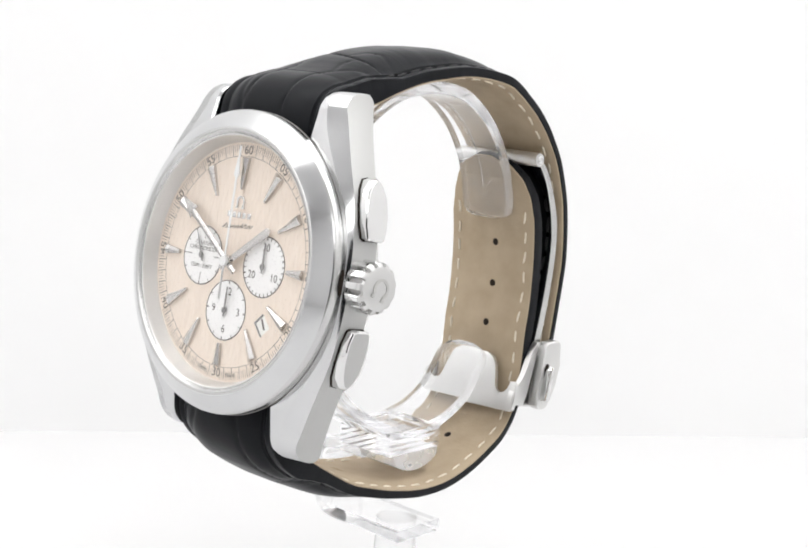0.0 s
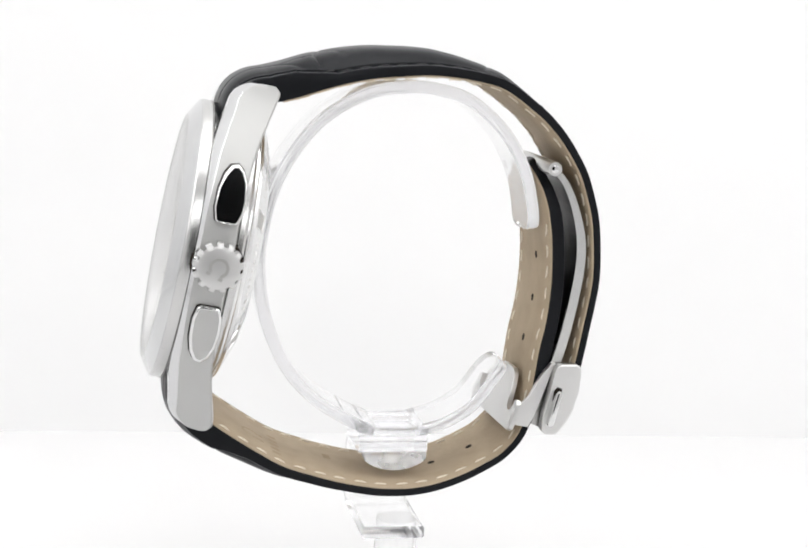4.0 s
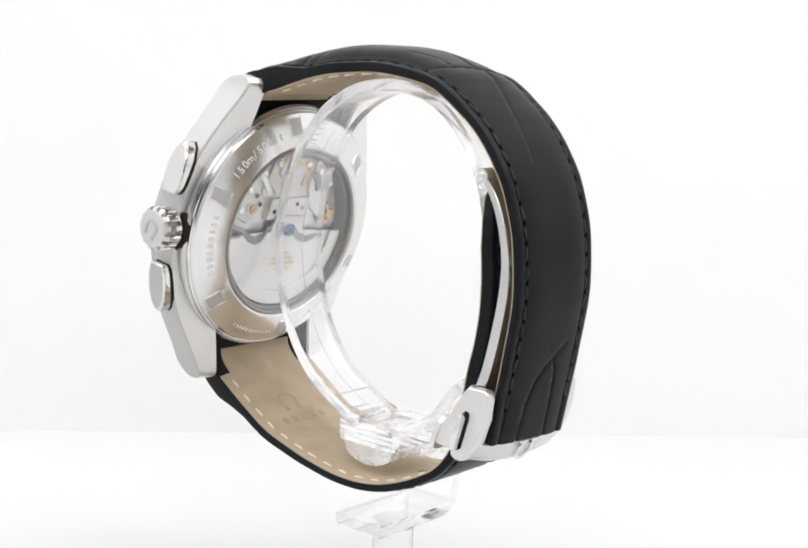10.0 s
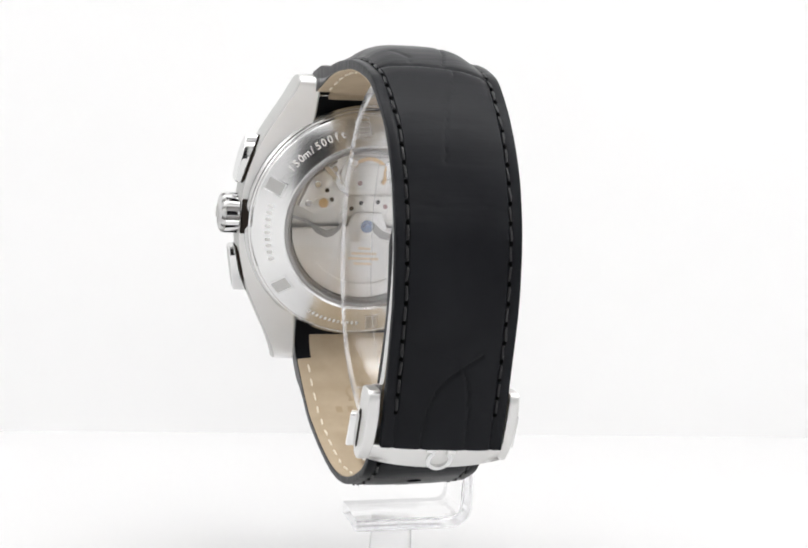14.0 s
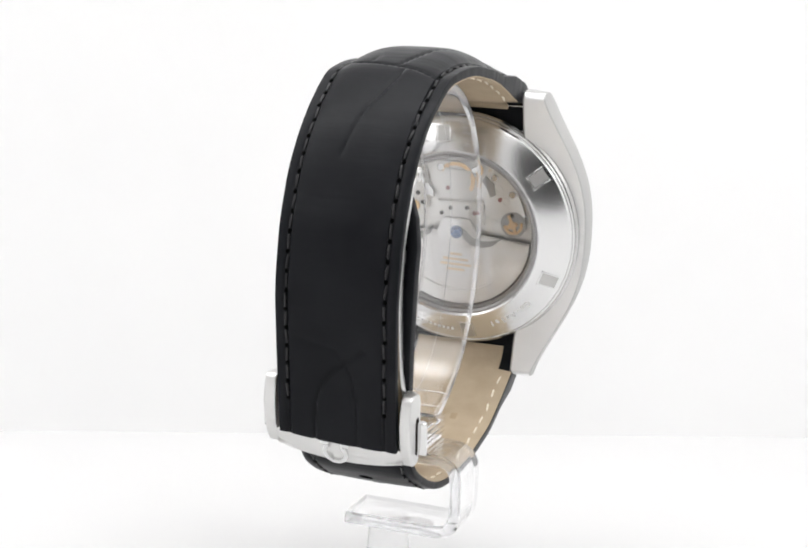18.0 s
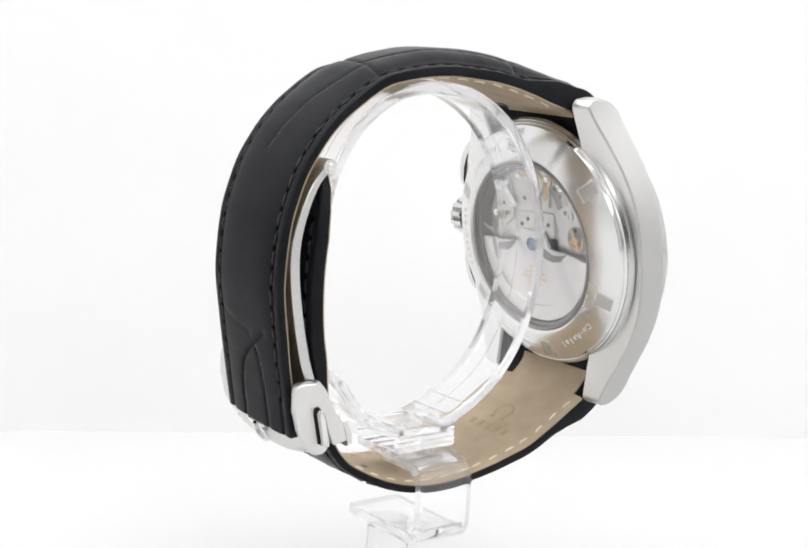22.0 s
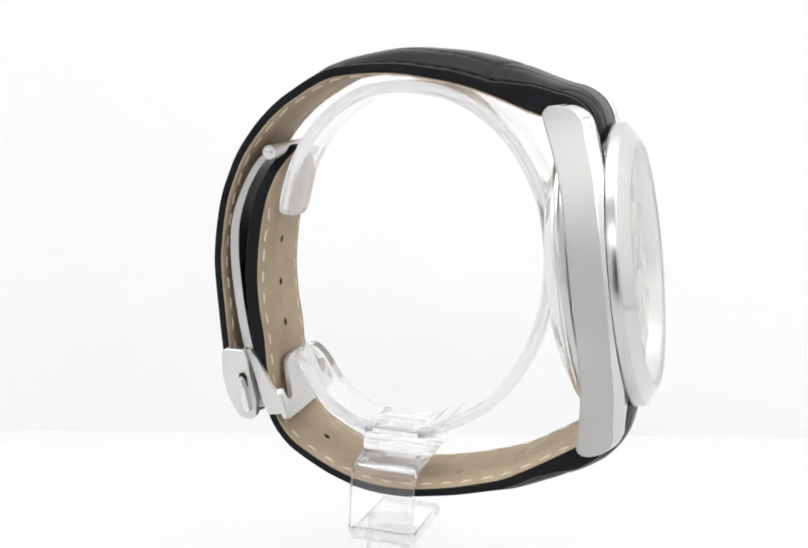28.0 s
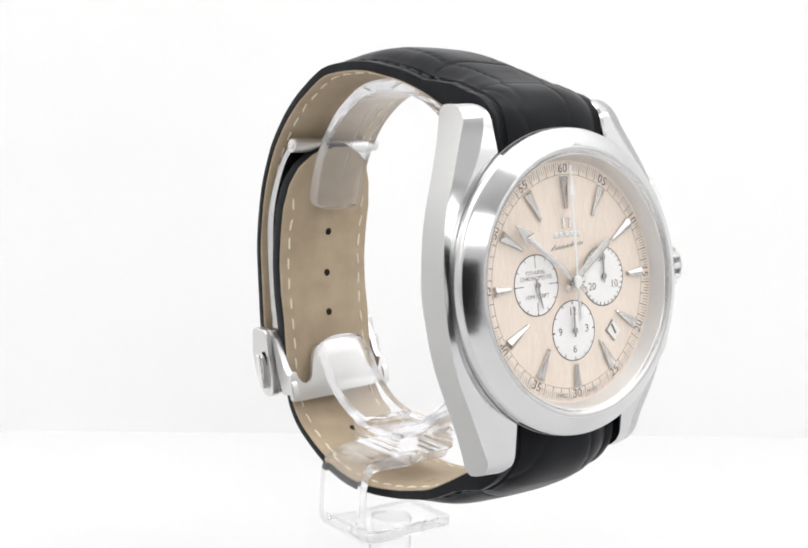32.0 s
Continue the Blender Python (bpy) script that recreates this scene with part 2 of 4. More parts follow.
def sweep(line, tan, section):
    """Sweeps sections along a line in the y, z plane. section(i) gives (x, out) pairs; out is to the left of the way."""
    bm = bmesh.new()
    uv = bm.loops.layers.uv.new("strap")
    rows, where, s = [], {}, 0.0
    for i, (p, t) in enumerate(zip(line, tan)):
        if i:
            s += float(np.linalg.norm(line[i] - line[i - 1]))
        nrm = (-t[1], t[0])
        row = []
        for x, o in section(i):
            v = bm.verts.new((x, p[0] + nrm[0] * o, p[1] + nrm[1] * o))
            where[v] = (x, s)
            row.append(v)
        rows.append(row)
    n = len(rows[0])
    for a, b in zip(rows, rows[1:]):
        for k in range(n):
            bm.faces.new((a[k - 1], a[k], b[k], b[k - 1]))
    bm.faces.new(rows[0])
    bm.faces.new(rows[-1][::-1])
    for f in bm.faces:
        for lp in f.loops:
            lp[uv].uv = where[lp.vert]
    return bm


# ---------------------------------------------------------------- studio: table sheet, screen and an unseen added enclosure
def slab(name, bm, mat, label):
    me = bpy.data.meshes.new(name)
    bmesh.ops.recalc_face_normals(bm, faces=bm.faces)
    bm.to_mesh(me)
    bm.free()
    me.materials.append(mat)
    me.shade_smooth()
    me.set_sharp_from_angle(angle=radians(40))
    return tagged(new(name, me), label, "studio", kind="structure")


def studio():
    slab("floor", box(-1.2, 1.2, -1.2, 1.2, -0.02, -0.001), DARK, "unseen dark base under the sheet, added for reflections")
    # the front notch lets the steel reflect dark near the camera
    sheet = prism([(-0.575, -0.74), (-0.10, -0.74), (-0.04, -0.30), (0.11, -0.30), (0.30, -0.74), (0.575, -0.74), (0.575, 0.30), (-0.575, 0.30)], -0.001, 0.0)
    slab("floor_sheet", sheet, SHEET, "smooth table sheet under the stand, greyed to offset the top lamp")
    # back screen: turned a little, and leaning back
    prof = [(0.0, -0.0006), (0.012, 0.12), (0.03, 0.62)]
    bm = bmesh.new()
    rows = []
    for x in (-0.75, 0.75):
        rows.append([bm.verts.new((x, y, z)) for y, z in prof] + [bm.verts.new((x, 0.07, 0.62)), bm.verts.new((x, 0.07, -0.0006))])
    n = len(rows[0])
    for k in range(n):
        bm.faces.new((rows[0][k - 1], rows[0][k], rows[1][k], rows[1][k - 1]))
    bm.faces.new(rows[0])
    bm.faces.new(rows[1][::-1])
    bm.transform(pose(0.0, 0.112, 0, 0, 0, 9))
    slab("wall_back", bm, WHITE, "white paper screen standing behind the stand")
    # unseen panels, added and cut to shape what the steel reflects
    slab("wall_left", box(-0.60, -0.58, -0.75, 0.04, 0, 0.62), ENCLOSURE, "unseen white side added to enclose the set")
    slab("wall_right", box(0.58, 0.60, -0.75, 0.30, 0, 0.62), ENCLOSURE, "unseen white side added to enclose the set")
    front = bmesh.new()
    for x0, x1, z0, z1 in ((-0.60, -0.10, 0, 0.62), (0.30, 0.60, 0, 0.62), (-0.10, 0.30, 0.34, 0.62)):
        b = box(x0, x1, -0.77, -0.75, z0, z1)
        front = join(front, b)
    slab("wall_front", front, ENCLOSURE, "unseen white front added for reflections, with an opening")
    slab("wall_room", box(-0.7, 0.7, -1.12, -1.10, 0, 0.7), DARK, "unseen dark wall added for reflections beyond the opening")
    slab("ceiling", box(-0.60, 0.60, -0.77, 0.30, 0.62, 0.64), ENCLOSURE, "unseen white top added to enclose the set")


studio()

# ---------------------------------------------------------------- the watch: frames of reference
TURN0, RATE = -43.5, -8.630    # the turntable's heading at the start and its degrees a second
LEAN = radians(9.7)             # the dial leans back
OFF = 100.0                     # camera level over the table, in millimetres
HEAD = Matrix(((1, 0, 0, 0), (0, math.sin(LEAN), -math.cos(LEAN), -35.4), (0, math.cos(LEAN), math.sin(LEAN), -35.6), (0, 0, 0, 1))) @ pose(0, 0, 0, 0, 0, 1.4)    # the case is turned a little in the strap

watch = thing("wrist_watch", -74.0, "steel chronograph wrist watch with champagne dial and black leather strap", "watch")


def at_head(x=0, y=0, n=0, rz=0, rx=0, ry=0):
    return HEAD @ pose(x, y, n, rx, ry, rz)


def clock(deg, r):
    return r * math.sin(radians(deg)), r * math.cos(radians(deg))


# ---------------------------------------------------------------- case
def eased(a, xs, ys):
    """A table read with rounded corners."""
    return float(np.mean(np.interp(np.abs(a + np.linspace(-2.2, 2.2, 9)), xs, ys)))


def flank_half(y):
    """Half the case's width at the height y."""
    return eased(abs(y), (0, 5, 10, 14, 17, 20, 23, 25.6), (22.4, 22.2, 21.2, 19.6, 18.1, 16.6, 15.1, 14.2))


def case_flank(side):
    """One flank of the case with its two lugs: brushed outside, a polished bevel that widens to the lugs."""
    tip = 22.0 + 3.6 * np.sin(np.radians(np.linspace(9, 88, 12)))      # finer rows where the lugs round off
    ys = np.concatenate([-tip[::-1], np.linspace(-22.2, 22.2, 37), tip])
    bm = bmesh.new()
    rows = []
    for y in ys:
        a = abs(y)
        w = flank_half(y)
        back = eased(a, (0, 5, 13, 18, 22, 25.6), (-6.2, -6.2, -6.4, -7.2, -8.3, -9.2))
        front = float(np.interp(a, (0, 15, 18, 20, 22), (-0.6, -0.62, -0.95, -1.35, -1.8)))
        if a > 22:
            front = -1.8 - 4.0 * (1 - math.sqrt(max(0, 1 - ((a - 22) / 3.6) ** 2)))
        if a > 24.4:
            back += 1.0 * ((a - 24.4) / 1.2) ** 2
        cut = eased(a, (0, 8, 14, 19, 23, 25.6), (0.35, 0.6, 1.9, 2.9, 2.8, 2.0))
        inner = float(np.interp(a, (0, 15, 19), (11.2, 11.2, 10.7)))
        tilt = float(np.interp(a, (0, 8, 16, 25.6), (0.3, 0.3, 0.15, 0.1)))
        drop = cut * float(np.interp(a, (0, 12, 22), (0.9, 0.48, 0.36)))
        pts = [(inner, back + 0.1), (inner + 0.3, back - 0.25), (w - 0.35, back + tilt), (w - 0.08, back + tilt + 0.3), (w + 0.12, (back + front) / 2), (w - 0.05, front - drop - 0.15), (w - 0.2, front - drop),
               (w - cut, front - 0.12), (w - cut - 0.15, front), (inner + 0.3, front), (inner, front - 0.3)]
        rows.append([bm.verts.new((side * x, y, n)) for x, n in pts])
    m = len(rows[0])
    for a, b in zip(rows, rows[1:]):
        for k in range(m):
            f = bm.faces.new((a[k - 1], a[k], b[k], b[k - 1]))
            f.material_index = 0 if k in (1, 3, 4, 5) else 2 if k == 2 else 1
    for row in (rows[0], rows[-1]):
        f = bm.faces.new(row)
        f.material_index = 0
    return bm


case = part("case", lathe([(19.4, -8.4), (20.3, -8.2), (20.6, -7.6), (20.6, -1.0), (20.3, -0.7), (17.9, -0.7), (17.9, -8.4)]), CHROME, watch, "polished steel case middle", HEAD)
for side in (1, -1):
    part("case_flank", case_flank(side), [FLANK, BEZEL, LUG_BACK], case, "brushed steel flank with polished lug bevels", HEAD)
# a polished rim between flank and back
part("back_rim", lathe([(20.9, -7.4), (21.25, -7.0), (21.25, -6.3), (20.6, -6.0), (20.4, -7.4)]), STEEL_TOP, case, "", HEAD)
part("bezel", lathe([(17.75, -0.62), (21.3, -0.62), (21.42, -0.5), (21.45, 0.65), (21.25, 1.0), (18.75, 2.55), (18.5, 2.62), (18.25, 2.56), (17.75, 2.2)], 144), STEEL_TOP, watch, "polished steel bezel", HEAD)
# a proud dark ring draws the shade line under the bezel
part("bezel_shade_ring", lathe([(21.0, -0.71), (21.49, -0.71), (21.49, -0.61), (21.0, -0.61)], 144), STEEL_DARK, case, "", HEAD)
part("bezel_top", lathe([(21.20, 1.06), (20.0, 1.88), (18.80, 2.57), (18.72, 2.55), (21.1, 1.00)], 144), BEZEL, watch, "polished sloping top of the bezel", HEAD)
part("inner_flange", lathe([(17.75, 2.15), (17.75, -0.15), (16.85, -0.15), (16.95, 0.12), (17.6, 2.1)], 144), FLANGE, watch, "brushed steel inner flange", HEAD)
crystal = part("crystal", lathe([(0.01, 3.1), (5, 3.06), (10, 2.94), (14, 2.76), (17, 2.58), (18.2, 2.46), (18.2, 2.36)], 96, closed=False), CRYSTAL, watch, "clear domed sapphire glass", HEAD)
crystal.visible_shadow = False

# ---------------------------------------------------------------- dial
dial = part("dial", lathe([(0.01, 0.0), (5, 0.0), (10, 0.0), (16.9, 0.0), (16.9, -0.4), (0.01, -0.4)], 96, closed=False), DIAL, watch, "champagne dial with vertical brushing", HEAD)

part("track_ring", lathe([(14.93, 0.0), (14.93, 0.012), (14.87, 0.012), (14.87, 0.0)], 144), INK, dial, "", HEAD)
ticks = bmesh.new()
for k in range(240):
    a = k * 1.5
    long_ = k % 4 == 0
    if k % 20 in (0, 1, 19) and k % 20 != 0 or k % 20 == 0:
        continue
    r0, r1, w = (14.95, 16.6, 0.055) if long_ else (15.5, 16.6, 0.035)
    m = pose(0, 0, 0, 0, 0, -a)
    v = [ticks.verts.new(m @ Vector(p)) for p in ((-w, r0, 0.012), (w, r0, 0.012), (w, r1, 0.012), (-w, r1, 0.012))]
    ticks.faces.new(v)
tagged(part("seconds_track", ticks, INK, dial, "fine printed seconds marks", HEAD, False), kind="stuff")
for k in range(12):
    body = "60" if k == 0 else "%02d" % (k * 5)
    x, y = clock(k * 30, 15.75)
    turn = -k * 30 if k in (0, 1, 2, 3, 9, 10, 11) else 180 - k * 30
    part("numeral", letters(body, 1.8, 0.01, 0.0), INK, dial, "", at_head(x, y, 0.015, turn), False)
for k, word in ((-1, "SWISS"), (1, "MADE")):
    x, y = clock(180 - k * 11, 15.95)
    part("lettering", letters(word, 0.75, 0.005), INK, dial, "", at_head(x, y, 0.015, k * 11), False)


def dart(r_out, r_in, w_out, w_in, high):
    """A faceted applied hour marker, pointing to the centre."""
    bm = bmesh.new()
    base = [(-w_out, r_out), (w_out, r_out), (w_in, r_in), (-w_in, r_in)]
    b = [bm.verts.new((x, y, 0)) for x, y in base]
    c = [bm.verts.new((x * 0.92, y, high * 0.55)) for x, y in base]
    t = [bm.verts.new((0, r_out - 0.12, high)), bm.verts.new((0, r_in + 0.25, high * 0.8))]
    for i in range(4):
        bm.faces.new((b[i - 1], b[i], c[i], c[i - 1]))
    bm.faces.new((c[1], c[0], t[0]))
    bm.faces.new((c[2], c[1], t[0], t[1]))
    bm.faces.new((c[3], c[2], t[1]))
    bm.faces.new((c[0], c[3], t[1], t[0]))
    bm.faces.new(b)
    return bm


long_dart = piece_mesh("index", dart(14.7, 10.2, 0.80, 0.16, 0.75), HAND)
short_dart = piece_mesh("index", dart(14.7, 11.6, 0.72, 0.30, 0.75), HAND)
for k in range(12):
    me = short_dart if k in (3, 6, 9) else long_dart
    ob = piece("index", me, dial, at_head(0, 0, 0.0, -k * 30), "faceted polished steel hour marker" if k == 0 else "")


def annulus(r0, r1, h, n=64):
    return lathe([(r0, 0), (r1, 0), (r1, h), (r0, h)], n)


def subdial(x, y, marks):
    d = part("subdial", lathe([(0.01, 0.03), (3.2, 0.03), (4.2, 0.03), (4.25, 0.0)], 64, closed=False), SILVER, dial, "silver-white recessed subdial", at_head(x, y, 0.0))
    part("subdial_ring", annulus(4.14, 4.27, 0.05), INK, dial, "", at_head(x, y, 0.0))
    bm = bmesh.new()
    for k in range(marks):
        m = pose(0, 0, 0, 0, 0, -360 * k / marks)
        w = 0.07 if k % 3 else 0.09
        v = [bm.verts.new(m @ Vector(p)) for p in ((-w, 3.72, 0.045), (w, 3.72, 0.045), (w, 4.14, 0.045), (-w, 4.14, 0.045))]
        bm.faces.new(v)
    part("subdial_marks", bm, INK, dial, "", at_head(x, y, 0.0), False)
    return d


SUB9, SUB3, SUB6 = (-6.6, 0.1), (6.7, 0.1), (0.1, -6.9)
subdial(*SUB9, 12)
subdial(*SUB3, 30)
subdial(*SUB6, 12)
for word, dy, size in (("CO-AXIAL", 1.75, 0.82), ("CHRONOMETER", 0.98, 0.82), ("150M / 500FT", -1.55, 0.82)):
    part("lettering", letters(word, size, 0.005), INK, dial, "", at_head(SUB9[0], SUB9[1] + dy, 0.05), False)
for (cx, cy), word, deg in ((SUB3, "30", 0), (SUB3, "10", 120), (SUB3, "20", 240), (SUB6, "12", 0), (SUB6, "3", 90), (SUB6, "6", 180), (SUB6, "9", 270)):
    x, y = clock(deg, 2.65)
    part("numeral", letters(word, 1.55, 0.005), INK, dial, "", at_head(cx + x, cy + y, 0.05), False)
for k in (0, 90, 180, 270):
    x, y = clock(k, 3.0)
    part("cross_line", box(-0.05, 0.05, -0.55, 0.55, 0, 0.015), INK, dial, "", at_head(SUB9[0] + x, SUB9[1] + y, 0.03, -k), False)


def arch(r0, r1, h, foot):
    """An open ring with two feet, as a raised badge."""
    bms = []
    pts = []
    n = 22
    for k in range(n + 1):
        a = radians(-52 + 284 * k / n)
        pts.append((r1 * math.cos(a), r1 * math.sin(a)))
    for k in range(n, -1, -1):
        a = radians(-52 + 284 * k / n)
        pts.append((r0 * math.cos(a), r0 * math.sin(a)))
    bms.append(prism(pts, 0, h))
    y = r1 * math.sin(radians(-52))
    for s in (1, -1):
        x = s * r1 * math.cos(radians(-52))
        bms.append(box(min(x * 0.75, x + s * foot), max(x * 0.75, x + s * foot), y - 0.26 * r1, y + 0.02 * r1, 0, h))
    return join(*bms)


part("badge", arch(0.58, 0.86, 0.16, 0.35), CHROME, dial, "small raised steel badge", at_head(0.0, 8.45, 0.0))
for k in range(5):          # the maker's line, as plain bars
    part("badge_bar", box(-0.36, 0.36, -0.4, 0.4, 0, 0.1, 0.06), CHROME, dial, "", at_head(-2.1 + 1.05 * k, 6.6, 0.0))
for k in range(15):         # the script line under it, as slanted strokes
    w = 1.15 if k == 0 else 0.85 if k in (9, 10) else 0.6
    part("script_bar", box(-w / 2, w / 2, -0.07, 0.07, 0, 0.02), INK, dial, "", at_head(-2.8 + 0.41 * k, 4.75 + 0.03 * k + (0.15 if w > 0.6 else 0), 0.0, 66 if k % 2 else 40), False)
DX, DY = 8.1, -7.8
# two sides only, darkened where the window's bevel lies in shade
part("date_frame", join(box(-1.08, -0.86, -1.2, 1.2, 0, 0.14), box(-0.86, 1.0, 0.98, 1.2, 0, 0.14)), STEEL_DARK, dial, "steel date frame sides, dark for the shaded bevel", at_head(DX, DY, 0.0, 43))
part("date_disc", box(-0.88, 1.0, -1.2, 1.0, 0.0, 0.03), DATE, dial, "", at_head(DX, DY, 0.0, 43))
part("date_numeral", letters("1", 2.2, 0.01, 0.06), INK, dial, "", at_head(DX + 0.2, DY + 0.1, 0.045, 28), False)


# ---------------------------------------------------------------- pointers (each turns about its own axle)
def pointer(name, bm, mats, x, y, n, label):
    """A hand of the watch, pointing to 12 in its own space, with its axle at its origin."""
    ob = new(name, piece_mesh(name, bm, mats))
    ob.parent = watch
    ob["axle"] = (x, y, n)
    return tagged(ob, label)


def blade(tail, tip, w0, w1, ridge):
    bm = bmesh.new()
    rim = [(-w0, -tail), (w0, -tail), (w1, tip - w1), (0, tip), (-w1, tip - w1)]
    lo = [bm.verts.new((x, y, 0)) for x, y in rim]
    hi = [bm.verts.new((x, y, 0.08)) for x, y in rim]
    a, b = bm.verts.new((0, -tail, ridge)), bm.verts.new((0, tip - w1, ridge))
    bm.faces.new(lo[::-1])
    for i in range(5):
        bm.faces.new((lo[i - 1], lo[i], hi[i], hi[i - 1]))
    bm.faces.new((hi[0], hi[1], a))
    bm.faces.new((hi[1], hi[2], b, a))
    bm.faces.new((hi[2], hi[3], b))
    bm.faces.new((hi[3], hi[4], b))
    bm.faces.new((hi[4], hi[0], a, b))
    return bm


def arrow_head(base, tip, w):
    bm = bmesh.new()
    rim = [(-w, base), (0, base + 0.5), (w, base), (0, tip)]
    lo = [bm.verts.new((x, y, 0)) for x, y in rim]
    hi = [bm.verts.new((x, y, 0.09)) for x, y in rim]
    top = bm.verts.new((0, base + 1.1, 0.3))
    bm.faces.new(lo[::-1])
    for i in range(4):
        bm.faces.new((lo[i - 1], lo[i], hi[i], hi[i - 1]))
        bm.faces.new((hi[i - 1], hi[i], top))
    return bm


def hub(r, h):
    return lathe([(0.01, 0), (r, 0), (r, h * 0.8), (r * 0.85, h), (0.01, h)], 24, closed=False)


hour_hand = pointer("hour_hand", join(blade(1.9, 9.4, 0.42, 0.62, 0.22), hub(0.85, 0.25)), HAND, 0, 0, 0.75, "faceted polished steel hour pointer")
minute_hand = pointer("minute_hand", join(blade(2.4, 11.2, 0.40, 0.46, 0.22), arrow_head(10.4, 14.0, 1.15), hub(0.8, 0.25)), HAND, 0, 0, 1.1, "faceted steel minute pointer with arrow tip")
chrono_hand = pointer("chronograph_hand", join(box(-0.17, 0.17, -5.4, 16.2, 0, 0.1), prism([(-0.28, -5.4), (0.28, -5.4), (0.13, -1), (-0.13, -1)], 0, 0.1), prism([(0, 11.6), (0.55, 12.1), (0, 15.4), (-0.55, 12.1)], 0.0, 0.14), hub(0.75, 0.4)), WHITE_STEEL, 0, 0, 1.5, "thin steel chronograph seconds pointer")


def small_pointer(name, x, y, label):
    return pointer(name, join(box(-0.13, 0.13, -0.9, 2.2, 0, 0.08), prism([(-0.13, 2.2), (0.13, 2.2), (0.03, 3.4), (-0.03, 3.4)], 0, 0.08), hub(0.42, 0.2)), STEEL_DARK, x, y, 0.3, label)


small_seconds = small_pointer("small_seconds_hand", *SUB9, "small running seconds pointer")
minute_counter = small_pointer("minute_counter_hand", *SUB3, "small minute counter pointer")
hour_counter = small_pointer("hour_counter_hand", *SUB6, "small hour counter pointer")

# ---------------------------------------------------------------- crown and pushers (axis along x)
ACROSS = HEAD @ pose(0, 0, -4.0, 0, 90, 0)     # local z runs out of the case at 3 o'clock


def crown_flute(a, r, h):
    if 1.0 < h < 4.0 and r > 2.9:
        k = math.cos(13 * a)
        return r - (0.85 if k > 0.30 else 0.12 if k > 0.0 else 0.0)
    return r


bm = lathe([(0.01, 0.0), (2.1, 0.0), (2.1, 0.9), (3.3, 0.95), (3.55, 1.15), (3.55, 3.4), (3.42, 3.85), (3.0, 4.15), (2.6, 4.25), (1.5, 4.42), (0.01, 4.5)], 156, closed=False, flute=crown_flute)
for f in bm.faces:              # the grip is polished, the cap satin, the flute floors toned as if shaded
    c = f.calc_center_median()
    f.material_index = 0 if c.z > 3.5 else 2 if math.hypot(c.x, c.y) < 3.0 else 1
crown = part("crown", bm, [CROWN, CHROME, STEEL_DARK], watch, "fluted brushed steel winding crown", ACROSS @ pose(-0.1, 0.0, 21.1))
# dark disc added to draw the shade line round the crown's base
part("shade_plate", lathe([(0.01, -0.6), (3.75, -0.6), (3.75, 0.55), (3.5, 0.7), (0.01, 0.7)], 48, closed=False), HOLE, crown, "dark plate put in for the shade behind the crown", ACROSS @ pose(-0.1, 0.0, 21.1))
part("badge", arch(1.0, 1.42, 0.14, 0.4), SLOT_STEEL, crown, "", ACROSS @ pose(-0.1, 0.0, 25.50, 0, 0, 340))


PUSHER = [(-2.3, 6.2), (-1.9, 8.0), (-2.0, 10.5), (-2.5, 12.6), (-3.3, 13.9), (-4.3, 14.2), (-5.2, 13.4), (-5.9, 11.8), (-6.15, 9.6), (-6.0, 7.4), (-5.6, 6.2), (-5.2, 5.9), (-2.8, 5.9)]    # outline: height over the dial, distance from the crown


def pusher(sign):
    """A chronograph pusher: a pad with a flat end by the crown and a rounded far end, set off from the flank by a neck."""
    bm = bmesh.new()
    lo, hi = [], []
    for n, y in PUSHER:
        w = flank_half(y)
        lo.append(bm.verts.new((w + 0.35, sign * y, n)))
        hi.append(bm.verts.new((0.6 * w + 0.4 * flank_half(10) + 1.75, sign * y, n)))
    bm.faces.new(lo[::-1])
    top = bm.faces.new(hi)
    for i in range(len(lo)):
        bm.faces.new((lo[i - 1], lo[i], hi[i], hi[i - 1]))
    bmesh.ops.bevel(bm, geom=list(top.edges), offset=0.4, segments=3, profile=0.5, affect="EDGES")
    bm.normal_update()
    cap = max((f for f in bm.faces if f.normal.x > 0.8), key=lambda f: f.calc_area())
    for f in bm.faces:
        f.material_index = 0 if f is cap else 1
    return bm


def shade_plate(sign):
    """A dark plate for the shade line under a pusher, a little wider than the pusher itself."""
    pts = [(n + (0.1 if n > -4 else -0.1), y + (0.08 if y > 9 else -0.08)) for n, y in PUSHER]
    lo, hi, bm = [], [], bmesh.new()
    for n, y in pts:
        w = flank_half(y)
        lo.append(bm.verts.new((w - 0.3, sign * y, n)))
        hi.append(bm.verts.new((w + 0.2, sign * y, n)))
    bm.faces.new(lo[::-1])
    bm.faces.new(hi)
    for i in range(len(lo)):
        bm.faces.new((lo[i - 1], lo[i], hi[i], hi[i - 1]))
    return bm


for sign in (1, -1):
    ob = part("pusher", pusher(sign), [FLANK, CHROME], watch, "brushed steel chronograph pusher", HEAD)
    firm(ob)
    part("shade_plate", shade_plate(sign), HOLE, ob, "dark plate put in for the shade round the pusher", HEAD)
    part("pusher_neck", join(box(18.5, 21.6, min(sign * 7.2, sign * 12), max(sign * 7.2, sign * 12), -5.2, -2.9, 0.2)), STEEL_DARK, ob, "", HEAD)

# ---------------------------------------------------------------- case back and movement (behind the window)
BACK = HEAD @ pose(0, 0, 0, 180, 0, 0)          # local z runs out of the back; x stays, y is turned over
